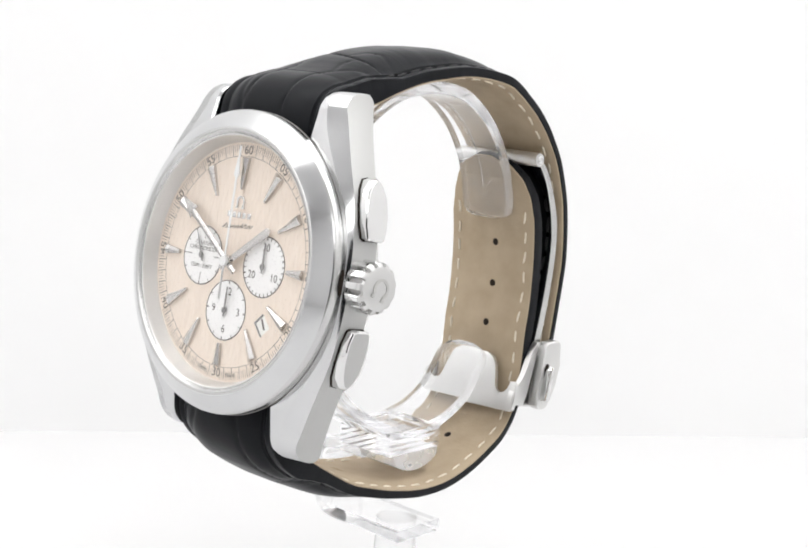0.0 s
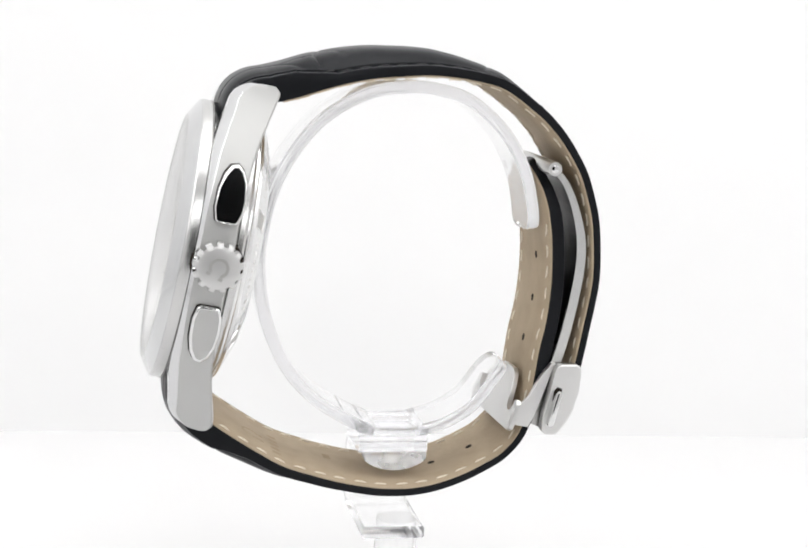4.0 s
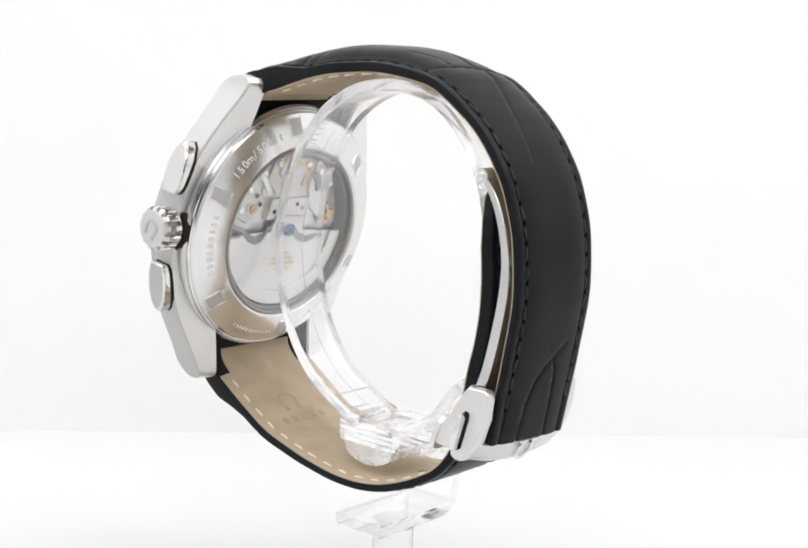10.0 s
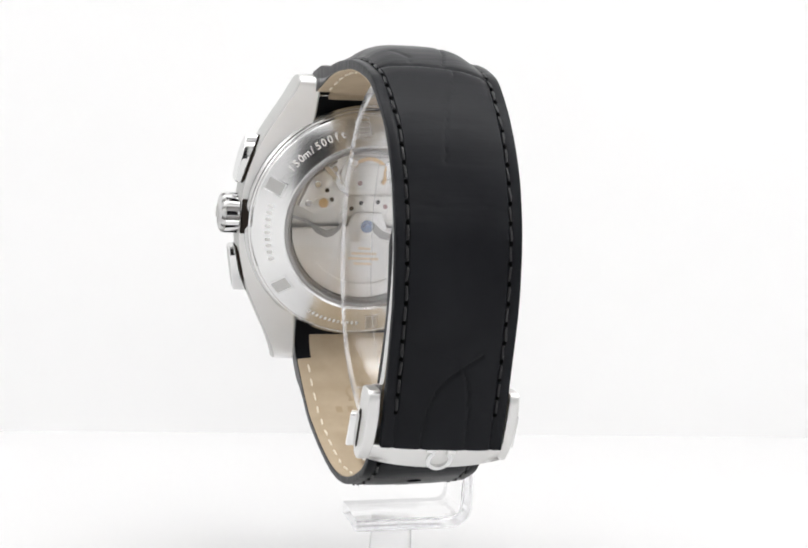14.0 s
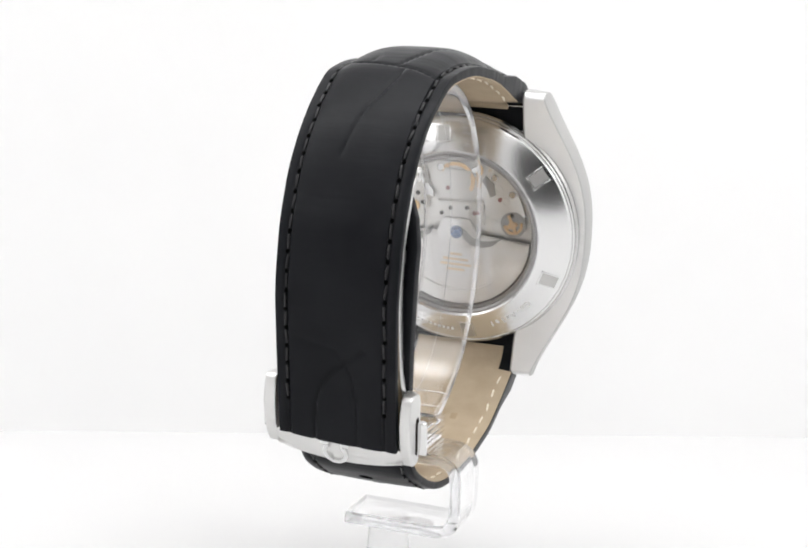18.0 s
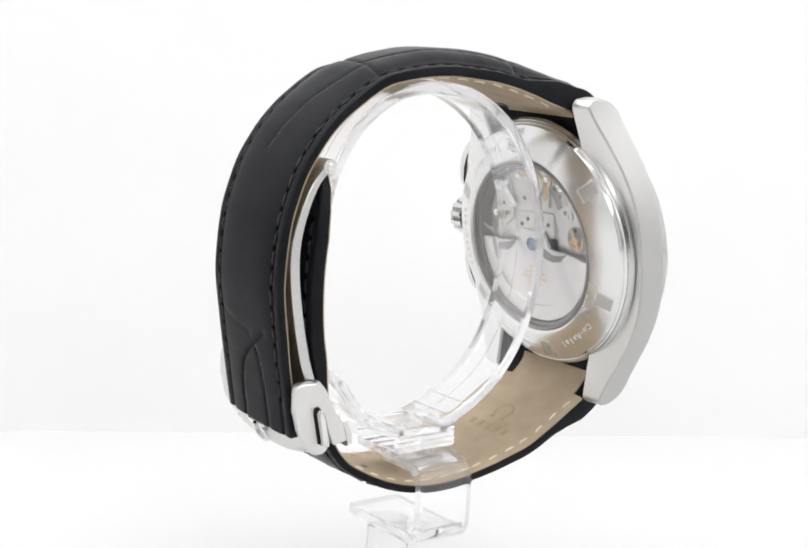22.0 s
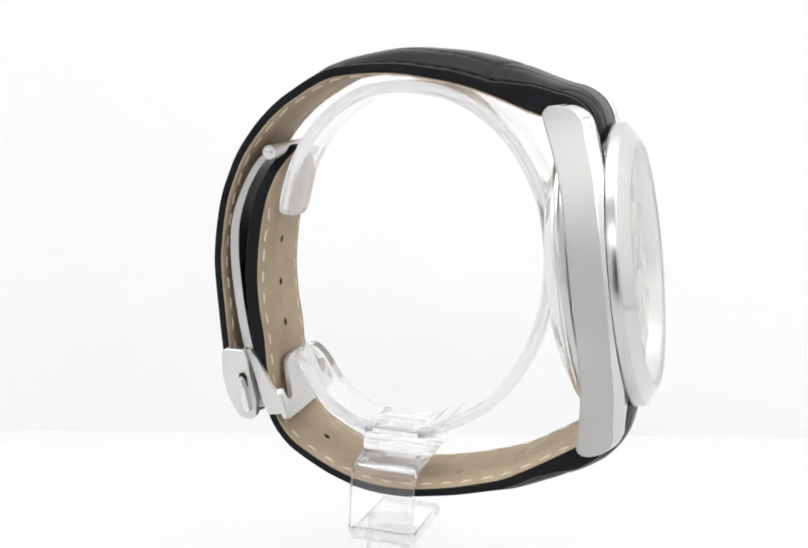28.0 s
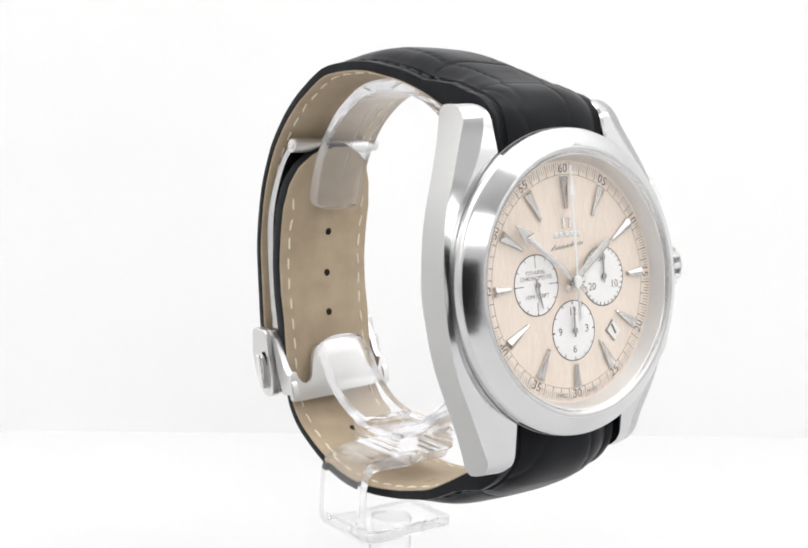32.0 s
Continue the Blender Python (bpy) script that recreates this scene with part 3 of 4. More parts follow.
caseback = part("caseback", lathe([(14.75, 6.6), (20.5, 6.6), (20.8, 7.4), (20.75, 7.75), (20.55, 7.95), (20.35, 7.9), (20.3, 8.15), (20.15, 8.42), (19.9, 8.55), (15.6, 10.35), (15.2, 10.45), (14.75, 10.2)], 144), BACK_STEEL, watch, "polished steel screwed case back", BACK)
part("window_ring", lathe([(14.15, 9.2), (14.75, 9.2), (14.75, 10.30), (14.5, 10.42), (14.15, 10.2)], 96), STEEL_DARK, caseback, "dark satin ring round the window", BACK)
glass = part("back_window", lathe([(0.01, 10.2), (14.2, 10.12), (14.2, 9.95), (0.01, 9.95)], 64, closed=False), BACK_GLASS, caseback, "clear glass of the case back", BACK)
glass.visible_shadow = False
slope = math.degrees(math.atan2(10.35 - 8.55, 19.9 - 15.6))
rim_mesh = piece_mesh("slot_rim", join(box(-1.7, -1.5, -1.4, 1.4, -0.3, 0.06, 0.04), box(-1.7, 1.7, 1.2, 1.4, -0.3, 0.06, 0.04), box(-1.7, 1.7, -1.4, -1.2, -0.3, 0.06, 0.04)), CHROME)


def on_back(deg, r, lift=0.0, turn=0.0):
    """A pose on the sloping ring of the back: deg runs anticlockwise from 3 o'clock as seen from the front."""
    z = 10.35 - (r - 15.6) * (10.35 - 8.55) / (19.9 - 15.6)
    return BACK @ pose(0, 0, 0, 0, 0, -deg) @ pose(r, 0, z, 0, slope, 0) @ pose(0, 0, lift, 0, 0, turn)


# no slots are cut: greyer plates carry the recesses' shade
slot_fill = piece_mesh("slot", box(-1.35, 1.6, -1.05, 1.05, -0.3, 0.035), SLOT_STEEL)
for k in range(6):
    piece("slot", slot_fill, caseback, on_back(81.5 + 60 * k, 18.1), "wrench slot in the case back")
    piece("slot_rim", rim_mesh, caseback, on_back(81.5 + 60 * k, 18.1))


def engraved(word, mid, r, size, pitch):
    """Engraving that follows the ring, read from outside the back."""
    for i, ch in enumerate(word):
        if ch != " ":
            deg = mid + (i - (len(word) - 1) / 2) * -pitch * -1
            part("engraving", letters(ch, size, 0.02, 0.03), ENGRAVE, caseback, "", on_back(deg, r, 0.02, -90), False)


engraved("150m/500ft", 52, 17.5, 1.85, 3.85)
for k in range(9):
    piece("engraving_bar", piece_mesh("engraving_bar", box(-0.5, 0.5, -0.3, 0.3, 0, 0.02), ENGRAVE) if k == 0 else bpy.data.meshes["engraving_bar"], caseback, on_back(-21 + k * 3.9, 17.7, 0.01))
engraved("Co-Axial", 233, 17.6, 1.5, 3.6)
small_bar = piece_mesh("engraving_bar", box(-0.32, 0.32, -0.2, 0.2, 0, 0.015), ENGRAVE)
for k in range(12):
    piece("engraving_bar", small_bar, caseback, on_back(270 + k * 2.6, 18.3, 0.01))

movement = part("movement", lathe([(0.01, 6.9), (14.1, 6.9), (14.1, 7.3), (0.01, 7.3)], 64, closed=False), BRIDGE, watch, "striped steel automatic movement behind glass", BACK)
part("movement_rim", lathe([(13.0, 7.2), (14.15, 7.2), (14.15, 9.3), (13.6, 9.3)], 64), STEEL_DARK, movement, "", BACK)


def sector(r0, r1, a0, a1, h0, h1, n=28, bevel=0.12):
    pts = [(r1 * math.cos(radians(a0 + (a1 - a0) * k / n)), r1 * math.sin(radians(a0 + (a1 - a0) * k / n))) for k in range(n + 1)]
    pts += [(r0 * math.cos(radians(a1 + (a0 - a1) * k / n)), r0 * math.sin(radians(a1 + (a0 - a1) * k / n))) for k in range(n + 1)]
    return prism(pts, h0, h1, bevel)


# in this space y points down, so the rotor's heavy side is at positive y
part("rotor", join(sector(0.6, 13.2, 4, 176, 8.3, 8.7), sector(10.8, 13.3, 4, 176, 8.6, 9.1)), ROTOR, movement, "swinging steel rotor weight", BACK)
part("rotor_arm", join(prism([(-3.6, 0.2), (-2.4, -2.4), (2.4, -2.4), (3.6, 0.2), (2.6, 3), (-2.6, 3)], 8.35, 8.75, 0.1)), ROTOR, movement, "", BACK)
part("rotor_screw", lathe([(0.01, 8.6), (1.15, 8.6), (1.15, 9.05), (1.0, 9.15), (0.01, 9.15)], 24, closed=False), BLUED, movement, "blued steel rotor screw", BACK)
for k, w in enumerate((2.2, 4.6, 5.6, 3.4)):
    part("rotor_line", box(-w / 2, w / 2, -0.22, 0.22, 0, 0.02), GILT_INK, movement, "", BACK @ pose(0, 4.2 + 0.95 * k, 8.71))
for pts, h in (([(-12, -4), (-10, -9), (-5.5, -12), (-3.8, -8), (-5, -3.5), (-8, -1.5)], 8.0), ([(-3.4, -12.6), (4, -12.5), (5.6, -8.6), (3, -6), (-3, -6.4)], 7.9),
               ([(6.2, -11.2), (10.5, -8), (12.3, -3), (9, -1.2), (5.4, -3.6), (5.2, -7.5)], 8.0), ([(-4.5, -5.6), (3.8, -5.2), (4.6, -1.6), (-4.6, -1.4)], 8.15)):
    part("bridge", prism(pts, 7.2, h, 0.15), BRIDGE, movement, "", BACK)
screw = piece_mesh("screw", join(lathe([(0.01, 0), (0.62, 0), (0.62, 0.22), (0.5, 0.3), (0.01, 0.3)], 20, closed=False)), CHROME)
dark_dot = piece_mesh("jewel", lathe([(0.01, 0), (0.42, 0), (0.42, 0.08), (0.01, 0.08)], 16, closed=False), RUBY)
post_hole = piece_mesh("post_hole", lathe([(0.01, 0), (0.4, 0), (0.4, 0.05), (0.01, 0.05)], 16, closed=False), HOLE)
for x, y in ((-9.5, -7.5), (-6.2, -10.2), (3.4, -11.4), (9.3, -7.0), (10.6, -3.6), (-2.8, -11.4), (6.6, -9.8)):
    piece("screw", screw, movement, BACK @ pose(x, y, 8.0))
for x, y in ((-7.4, -6.4), (5.9, -7.9), (-3.0, -3.6), (2.0, -7.7)):
    piece("jewel", dark_dot, movement, BACK @ pose(x, y, 8.16))
for x, y in ((-1.6, -4.4), (1.4, -4.1), (-9.6, -3.8), (7.6, -6.0), (3.0, -3.0), (6.6, -4.4)):
    piece("post_hole", post_hole, movement, BACK @ pose(x, y, 8.17))


def gear(r, teeth, h):
    pts = []
    for k in range(teeth * 2):
        a = math.pi * k / teeth
        q = r if k % 2 else r * 0.9
        pts.append((q * math.cos(a), q * math.sin(a)))
    return join(prism(pts, 0, h), lathe([(0.01, h), (r * 0.25, h), (r * 0.25, h + 0.2), (0.01, h + 0.2)], 16, closed=False))


part("gear", sector(1.25, 1.75, 10, 200, 0, 0.25), GOLD, movement, "gilt brass balance wheel", BACK @ pose(-9.9, -2.2, 8.15))
# a dark disc laid under the balance wheel; no well is cut
part("wheel_well", lathe([(0.01, 0), (2.3, 0), (2.3, 0.05), (0.01, 0.05)], 32, closed=False), STEEL_DARK, movement, "", BACK @ pose(-9.9, -2.2, 8.04))
part("balance_spoke", join(box(-0.28, 0.28, -1.9, 1.5, 0, 0.2), box(-0.9, 1.2, -0.35, 0.35, 0, 0.2), lathe([(0.01, 0), (0.7, 0), (0.7, 0.3), (0.01, 0.3)], 20, closed=False)), GOLD, movement, "", BACK @ pose(-9.9, -2.2, 8.45, 0, 0, 25))
part("gear", gear(0.9, 18, 0.25), GOLD, movement, "gilt brass wheel", BACK @ pose(8.0, -3.7, 8.1))
part("winding_ring", sector(2.7, 3.4, 150, 330, 0, 0.2), GOLD, movement, "gilt brass winding ring", BACK @ pose(0.6, -9.2, 7.98))
part("winding_ring", sector(1.1, 1.5, 40, 220, 0, 0.2), GOLD, movement, "", BACK @ pose(-2.6, -11.2, 7.98))
part("winding_click", prism([(-2.2, -11.2), (2.6, -11.4), (3.4, -9.6), (1.6, -8.2), (-1.6, -8.4)], 8.0, 8.3, 0.1), BRIDGE, movement, "", BACK)
for y0 in (-12.6, -11.9, -11.2):
    part("stripe", box(-4.6, -2.4, -0.12, 0.12, 0, 0.02), GOLD, movement, "", BACK @ pose(-3.0, y0 + 1.0, 8.12, 0, 0, 28))
# dark plates on the rotor for the shaded gaps where its shoulders meet its hub
part("gap", prism([(-0.7, -1.0), (-1.2, 1.0), (-2.6, 2.2), (-4.4, 2.5), (-6.4, 2.0), (-8.2, 0.3), (-6.6, 1.0), (-4.4, 1.3), (-2.6, 0.6), (-1.4, -0.6)][::-1], 8.74, 8.86), STEEL_DARK, movement, "dark crescent plate for the shaded gap beside the rotor hub", BACK)
part("gap", prism([(13.3, -1.0), (10.6, -0.1), (8.9, 1.6), (7.2, 2.4), (5.9, 2.0), (4.6, 0.6), (4.2, -0.8), (5.4, 0.4), (7.2, 1.0), (8.8, 0.4), (10.6, -0.8), (13.3, -1.5)], 8.74, 8.86), STEEL_DARK, movement, "dark crescent plate for the shaded gap beside the rotor hub", BACK)
part("lever", prism([(8.9, -10.0), (7.0, -8.6), (5.6, -6.2), (4.4, -5.6), (4.2, -6.4), (5.0, -7.4), (6.4, -9.4), (8.2, -10.8)], 8.0, 8.35, 0.1), CHROME, movement, "", BACK)
part("lever", prism([(-4.6, -10.4), (-6.2, -9.2), (-6.6, -7.2), (-5.6, -6.6), (-5.2, -8.0), (-4.0, -9.4)][::-1], 8.0, 8.35, 0.1), STEEL_DARK, movement, "", BACK)
for x, y in ((-5.4, -11.2), (-7.0, -8.2), (-8.4, -6.0), (8.8, -4.0), (5.9, -6.7)):
    part("bearing", lathe([(0.4, 0), (0.8, 0), (0.8, 0.2), (0.4, 0.2)], 24), BRIDGE, movement, "", BACK @ pose(x, y, 8.05))

# ---------------------------------------------------------------- strap
U0 = 0.4
TOP_LINE = [(-27.0, -19.5), (-26.4, -16.1), (-25.8, -14.5), (-24.4, -13.9), (-22.7, -13.75), (-19.3, -12.8), (-15.5, -11.5), (-11.7, -10.4), (-8.0, -9.65), (-4.9, -9.3), (-0.4, -8.9), (3.4, -9.0), (7.2, -9.45), (11.1, -10.3), (13.9, -11.8), (15.9, -13.2),
            (18.3, -15.0), (20.8, -17.5), (22.9, -20.3), (24.7, -23.3), (26.0, -26.7), (27.0, -30.2), (27.6, -34.8), (27.8, -39.5), (27.4, -43.5), (26.8, -47.6), (26.2, -51.7), (24.55, -61.3)]
LOW_LINE = [(-32.8, -53.6), (-33.4, -56.9), (-33.35, -58.9), (-32.5, -60.3), (-31.0, -61.7), (-27.8, -63.9), (-23.7, -66.5), (-19.6, -68.8), (-15.5, -70.2), (-11.4, -71.4), (-6.6, -72.4), (-3.3, -72.8), (0.7, -72.8), (4.6, -72.2), (8.5, -70.9), (12.4, -69.0), (15.4, -67.0),
            (17.9, -63.6), (19.2, -58.2), (20.1, -51.2), (20.9, -47.0), (21.4, -42.2), (21.4, -37.5), (21.0, -32.8), (20.3, -28.1), (19.2, -24.3), (18.3, -22.0)]


def askew(v):
    """The strap's buckle end hangs slightly askew, like the clasp."""
    if v[1] > 22.5 and v[2] < -36:
        k = min(1.0, (-36 - v[2]) / 16)
        return Vector((v[0], v[1], v[2] + (v[0] - U0) * 0.05 * k))
    return Vector(v)


# creases of the alligator scales: distance from the case and place across, then depth
TOP_CREASES = [
    ([(0.5, -5.2), (2.5, -7.0), (4.5, -8.6)], 0.7), ([(0.8, 3.3), (3.3, 3.2), (6.4, 4.4), (9.0, 6.6), (10.5, 8.0)], 0.6),
    ([(15.6, -8.0), (15.3, -6.2), (14.2, -2.5), (13.3, 1.5), (12.8, 4.5), (13.1, 8.2)], 1.2), ([(15.3, -6.2), (20.4, -5.1), (27.0, -4.0), (33.0, -3.0), (38.8, -1.2)], 0.9),
    ([(14.6, -5.8), (11.0, -4.8), (7.1, -3.8), (2.2, -4.8), (0.8, -5.2)], 0.6), ([(12.9, 4.0), (10.2, 3.4), (7.2, 4.6)], 0.5), ([(13.3, 1.0), (15.8, 2.6), (16.4, 5.0), (15.4, 7.5)], 0.5),
    ([(36.6, 7.8), (38.0, 5.0), (38.4, 1.0), (39.2, -4.0), (40.3, -8.0)], 1.1), ([(39.2, -2.6), (41.4, -2.3), (44.3, -1.2), (48.0, 0.2), (52.5, 1.2), (56.0, 1.7)], 0.8),
    ([(38.4, 3.5), (35.0, 3.0), (31.0, 4.6)], 0.5), ([(61.5, 8.0), (62.4, 3.0), (62.0, -3.0), (63.0, -7.8)], 0.22),
    ([(80.6, 7.6), (81.8, 5.2), (82.5, 2.4), (83.0, -0.4), (84.6, -1.2)], 0.35), ([(82.6, -4.6), (84.2, -2.4), (85.8, -0.2), (88.0, 1.8), (91.5, 3.0), (97.5, 3.3)], 1.5), ([(85.2, -1.9), (87.0, -2.7), (91.8, -3.3), (97.5, -3.4)], 1.3)]
LOW_CREASES = [
    ([(0.0, 4.0), (1.5, 4.7), (5.0, 5.5), (8.1, 6.4), (12.0, 8.3)], 0.55), ([(1.0, -4.8), (2.6, -6.4), (4.5, -8.4)], 0.7), ([(9.4, 8.6), (10.4, 4.0), (11.2, -2.0), (10.4, -8.4)], 0.6),
    ([(10.6, 3.0), (16.0, 2.2), (22.0, 2.8), (28.0, 1.6)], 0.7), ([(29.0, 8.0), (28.4, 2.0), (29.4, -4.0), (28.6, -8.0)], 0.6), ([(41.6, 7.2), (42.8, 0.0), (41.9, -7.2)], 0.4)]


def crease_depth(creases, s, xs):
    """How far the leather sinks into the creases at s along and xs across."""
    low = np.zeros(len(xs))
    for pts, deep in creases:
        p = np.array(pts)
        if s < p[:, 0].min() - 3 or s > p[:, 0].max() + 3:
            continue
        near = np.full(len(xs), 9.0)
        for a, b in zip(p, p[1:]):
            d = b - a
            k = np.clip(((s - a[0]) * d[0] + (xs - a[1]) * d[1]) / (d @ d), 0, 1)
            near = np.minimum(near, np.hypot(s - a[0] - k * d[0], xs - a[1] - k * d[1]))
        low = np.maximum(low, deep * (0.28 * np.exp(-(near / 0.20) ** 2) + 0.06 * np.exp(-(near / 0.9) ** 2)))
    return low


def drift(s, out):
    """How far a strap half has wandered sideways at s along it."""
    return U0 * min(1, max(0, s) / 40) if out > 0 else float(np.interp(s, (0, 40, 62, 82), (0, U0, U0, U0 - 0.75)))


def strap(name, points, width, edge, pad, out, label, creases):
    """One strap half: a padded black outer with a stitched margin, and a thin beige lining inside. out: +1 where the outside lies to the left of the way."""
    line, tan, s = glide(points, 0.32)
    s = s - 3.4                 # the first stretch is tucked under the case

    def section(i):
        w, e, c = (float(np.interp(s[i], *k)) for k in (width, edge, pad))
        w = max(w, 0.6)
        rise = max(0.0, c - e)
        pts = [(-w, 0.12), (-w + 0.12, 0.0)]
        pts += [(w - 0.12, 0.0), (w, 0.12), (w, e - 0.25), (w - 0.08, e - 0.08), (w - 0.25, e)]
        right = [(w - 1.30, e + 0.03), (w - 1.5, e - 0.08), (w - 1.75, e - 0.17), (w - 2.0, e - 0.07), (w - 2.15, e + 0.10 * min(1, rise + 0.3) + 0.12 * rise)]
        body = []
        inner = max(0.1, w - 2.15)
        for j in range(1, 23):
            k = 1 - j / 22.5
            body.append((inner * k, e + rise * (1 - k ** 3.2) ** 0.75 + 0.08))
        half = right + body
        top = half + [(-x, o) for x, o in reversed(half)]
        low = crease_depth(creases, s[i], np.array([x for x, o in top]))
        pts += [(x, o - float(q) * min(1.0, 0.5 + 0.5 * rise) * min(1.0, max(0.0, (w - 1.6 - abs(x)) / 0.5))) for (x, o), q in zip(top, low)]
        pts += [(-w + 0.25, e), (-w + 0.08, e - 0.08), (-w, e - 0.25)]
        seen = []
        for x, o in pts:
            seen.append((drift(s[i], out) + x, out * o))
        return seen

    bm = sweep(line, tan, section)
    if out > 0:
        for v in bm.verts:
            v.co = askew(v.co)
    ob = part(name, bm, LEATHER, watch, label)
    return ob, line, tan, s


def lining(ob, line, tan, s, width, out, s0, s1, inset=0.12):
    keep = [i for i in range(len(s)) if s0 <= s[i] <= s1]

    def section(i):
        i = keep[i]
        w = max(0.5, float(np.interp(s[i], *width)) - inset)
        if s[i] - s0 < 5.0:
            w = min(w, 8.0)
        u = drift(s[i], out)
        return [(u - w, 0.0), (u + w, 0.0), (u + w, -out * 0.16), (u + w - 0.15, -out * 0.24), (u - w + 0.15, -out * 0.24), (u - w, -out * 0.16)]

    bm = sweep(line[keep], tan[keep], section)
    if out > 0:
        for v in bm.verts:
            v.co = askew(v.co)
    return part("lining", bm, LINING, ob, "smooth beige leather lining")


TOP_W = ((0, 3.2, 6, 22, 50, 100), (10.85, 10.9, 10.9, 10.4, 9.35, 9.1))
TOP_E = ((0, 6, 9, 12, 15, 30, 60, 100), (3.4, 3.8, 3.6, 2.6, 1.7, 1.45, 1.2, 1.15))
TOP_P = ((0, 5, 12, 22, 30, 36, 42, 50, 100), (4.4, 4.9, 4.9, 4.3, 3.6, 2.8, 2.1, 1.6, 1.45))
upper, UL, UT, US = strap("upper_strap", TOP_LINE, TOP_W, TOP_E, TOP_P, 1, "padded black alligator-embossed leather upper strap", TOP_CREASES)
lining(upper, UL, UT, US, TOP_W, 1, 1.0, 200)
low_line, _, low_s = glide(LOW_LINE, 0.7)
LOW_LEN = float(low_s[-1]) - 3.4
LOW_W = ((0, 4, 20, 45, 60, LOW_LEN - 11, LOW_LEN - 7, LOW_LEN - 4, LOW_LEN - 1.7, LOW_LEN - 0.6, LOW_LEN), (10.6, 10.7, 10.3, 9.2, 8.9, 9.0, 8.35, 7.1, 4.9, 2.9, 1.6))
LOW_E = ((0, 5, 8, 11, 14, 30, LOW_LEN - 37, LOW_LEN - 30, LOW_LEN - 8, LOW_LEN), (2.7, 3.1, 3.1, 2.2, 1.6, 1.25, 1.1, 2.1, 2.0, 1.3))
LOW_P = ((0, 5, 10, 18, 26, 34, 44, LOW_LEN - 37, LOW_LEN - 30, LOW_LEN - 8, LOW_LEN), (4.2, 4.6, 4.4, 3.4, 2.4, 1.7, 1.4, 1.25, 2.25, 2.15, 1.45))
lower, LL, LT, LS = strap("lower_strap", LOW_LINE, LOW_W, LOW_E, LOW_P, -1, "black alligator-embossed leather lower strap with punched tail", LOW_CREASES)
lining(lower, LL, LT, LS, LOW_W, -1, 1.0, 500)

def thread(r, half):
    """One stitch: a short plump thread that dips into the leather at both ends."""
    bm = lathe([(0.01, -half), (r * 0.75, -half * 0.88), (r, -half * 0.5), (r, half * 0.5), (r * 0.75, half * 0.88), (0.01, half)], 8, closed=False)
    for v in bm.verts:
        v.co.x -= 0.16 * (v.co.z / half) ** 4
    return bm


stitch_in = piece_mesh("stitch", thread(0.17, 1.0), CREAM)
stitch_out = piece_mesh("stitch", thread(0.21, 1.05), BLACK_THREAD)


# dark disc for the shade of a needle hole
stitch_hole = piece_mesh("stitch_hole", lathe([(0.01, -0.05), (0.32, -0.05), (0.26, 0.03), (0.01, 0.03)], 10, closed=False), PUNCH)


def stitches(ob, line, tan, s, width, edge, out, s0, s1, gap_in, gap_out, inset_in=1.75, inset_out=1.75):
    for side in (1, -1):
        for me, gap, inset, inside in ((stitch_in, gap_in, inset_in, True), (stitch_out, gap_out, inset_out, False)):
            d = s0 if inside else s0 + 4.5
            while d < s1:
                p = Vector((0, float(np.interp(d, s, line[:, 0])), float(np.interp(d, s, line[:, 1]))))
                t = Vector((0, float(np.interp(d, s, tan[:, 0])), float(np.interp(d, s, tan[:, 1])))).normalized()
                nrm = Vector((0, -t.z, t.y)) * out
                w = float(np.interp(d, *width))
                h = -0.30 if inside else float(np.interp(d, *edge)) + 0.01
                x = drift(d, out) + side * (w - inset)
                jit = random.uniform(-0.09, 0.09)
                spot = p + nrm * h + Vector((x + jit, 0, 0))
                m = Matrix.Translation(askew(spot) if out > 0 else spot) @ t.to_track_quat("Z", "X").to_matrix().to_4x4()
                m = m @ pose(0, 0, random.uniform(-0.12, 0.12), random.uniform(-7, 7), random.uniform(-5, 5), 0)
                piece("stitch", me, ob, m)
                if not inside:
                    spot = spot + t * (gap / 2) - nrm * 0.02
                    piece("stitch_hole", stitch_hole, ob, Matrix.Translation(askew(spot) if out > 0 else spot) @ nrm.to_track_quat("Z", "Y").to_matrix().to_4x4())
                d += gap


stitches(upper, UL, UT, US, TOP_W, TOP_E, 1, 9.0, 92.0, 3.35, 2.75)
stitches(lower, LL, LT, LS, LOW_W, LOW_E, -1, 8.5, LS[-1] - 8, 3.35, 2.75)


def strap_hole(d, side):
    """A flat dark disc on the lining or on the outside, for a punched hole's shade."""
    p = Vector((U0, float(np.interp(d, LS, LL[:, 0])), float(np.interp(d, LS, LL[:, 1]))))
    t = Vector((0, float(np.interp(d, LS, LT[:, 0])), float(np.interp(d, LS, LT[:, 1])))).normalized()
    nrm = Vector((0, -t.z, t.y)) * -1
    h = -0.245 if side == "in" else float(np.interp(d, *LOW_P)) + 0.11
    m = Matrix.Translation(p + nrm * h) @ nrm.to_track_quat("Z", "Y").to_matrix().to_4x4()
    return piece("hole", hole_mesh if side == "in" else wide_hole, lower, m)


hole_mesh = piece_mesh("hole", lathe([(0.01, -0.012), (0.56, -0.012), (0.60, 0.0), (0.56, 0.012), (0.01, 0.012)], 20, closed=False), HOLE)
wide_hole = piece_mesh("hole", lathe([(0.01, -0.012), (1.1, -0.012), (1.15, 0.0), (1.1, 0.012), (0.01, 0.012)], 24, closed=False), PUNCH)


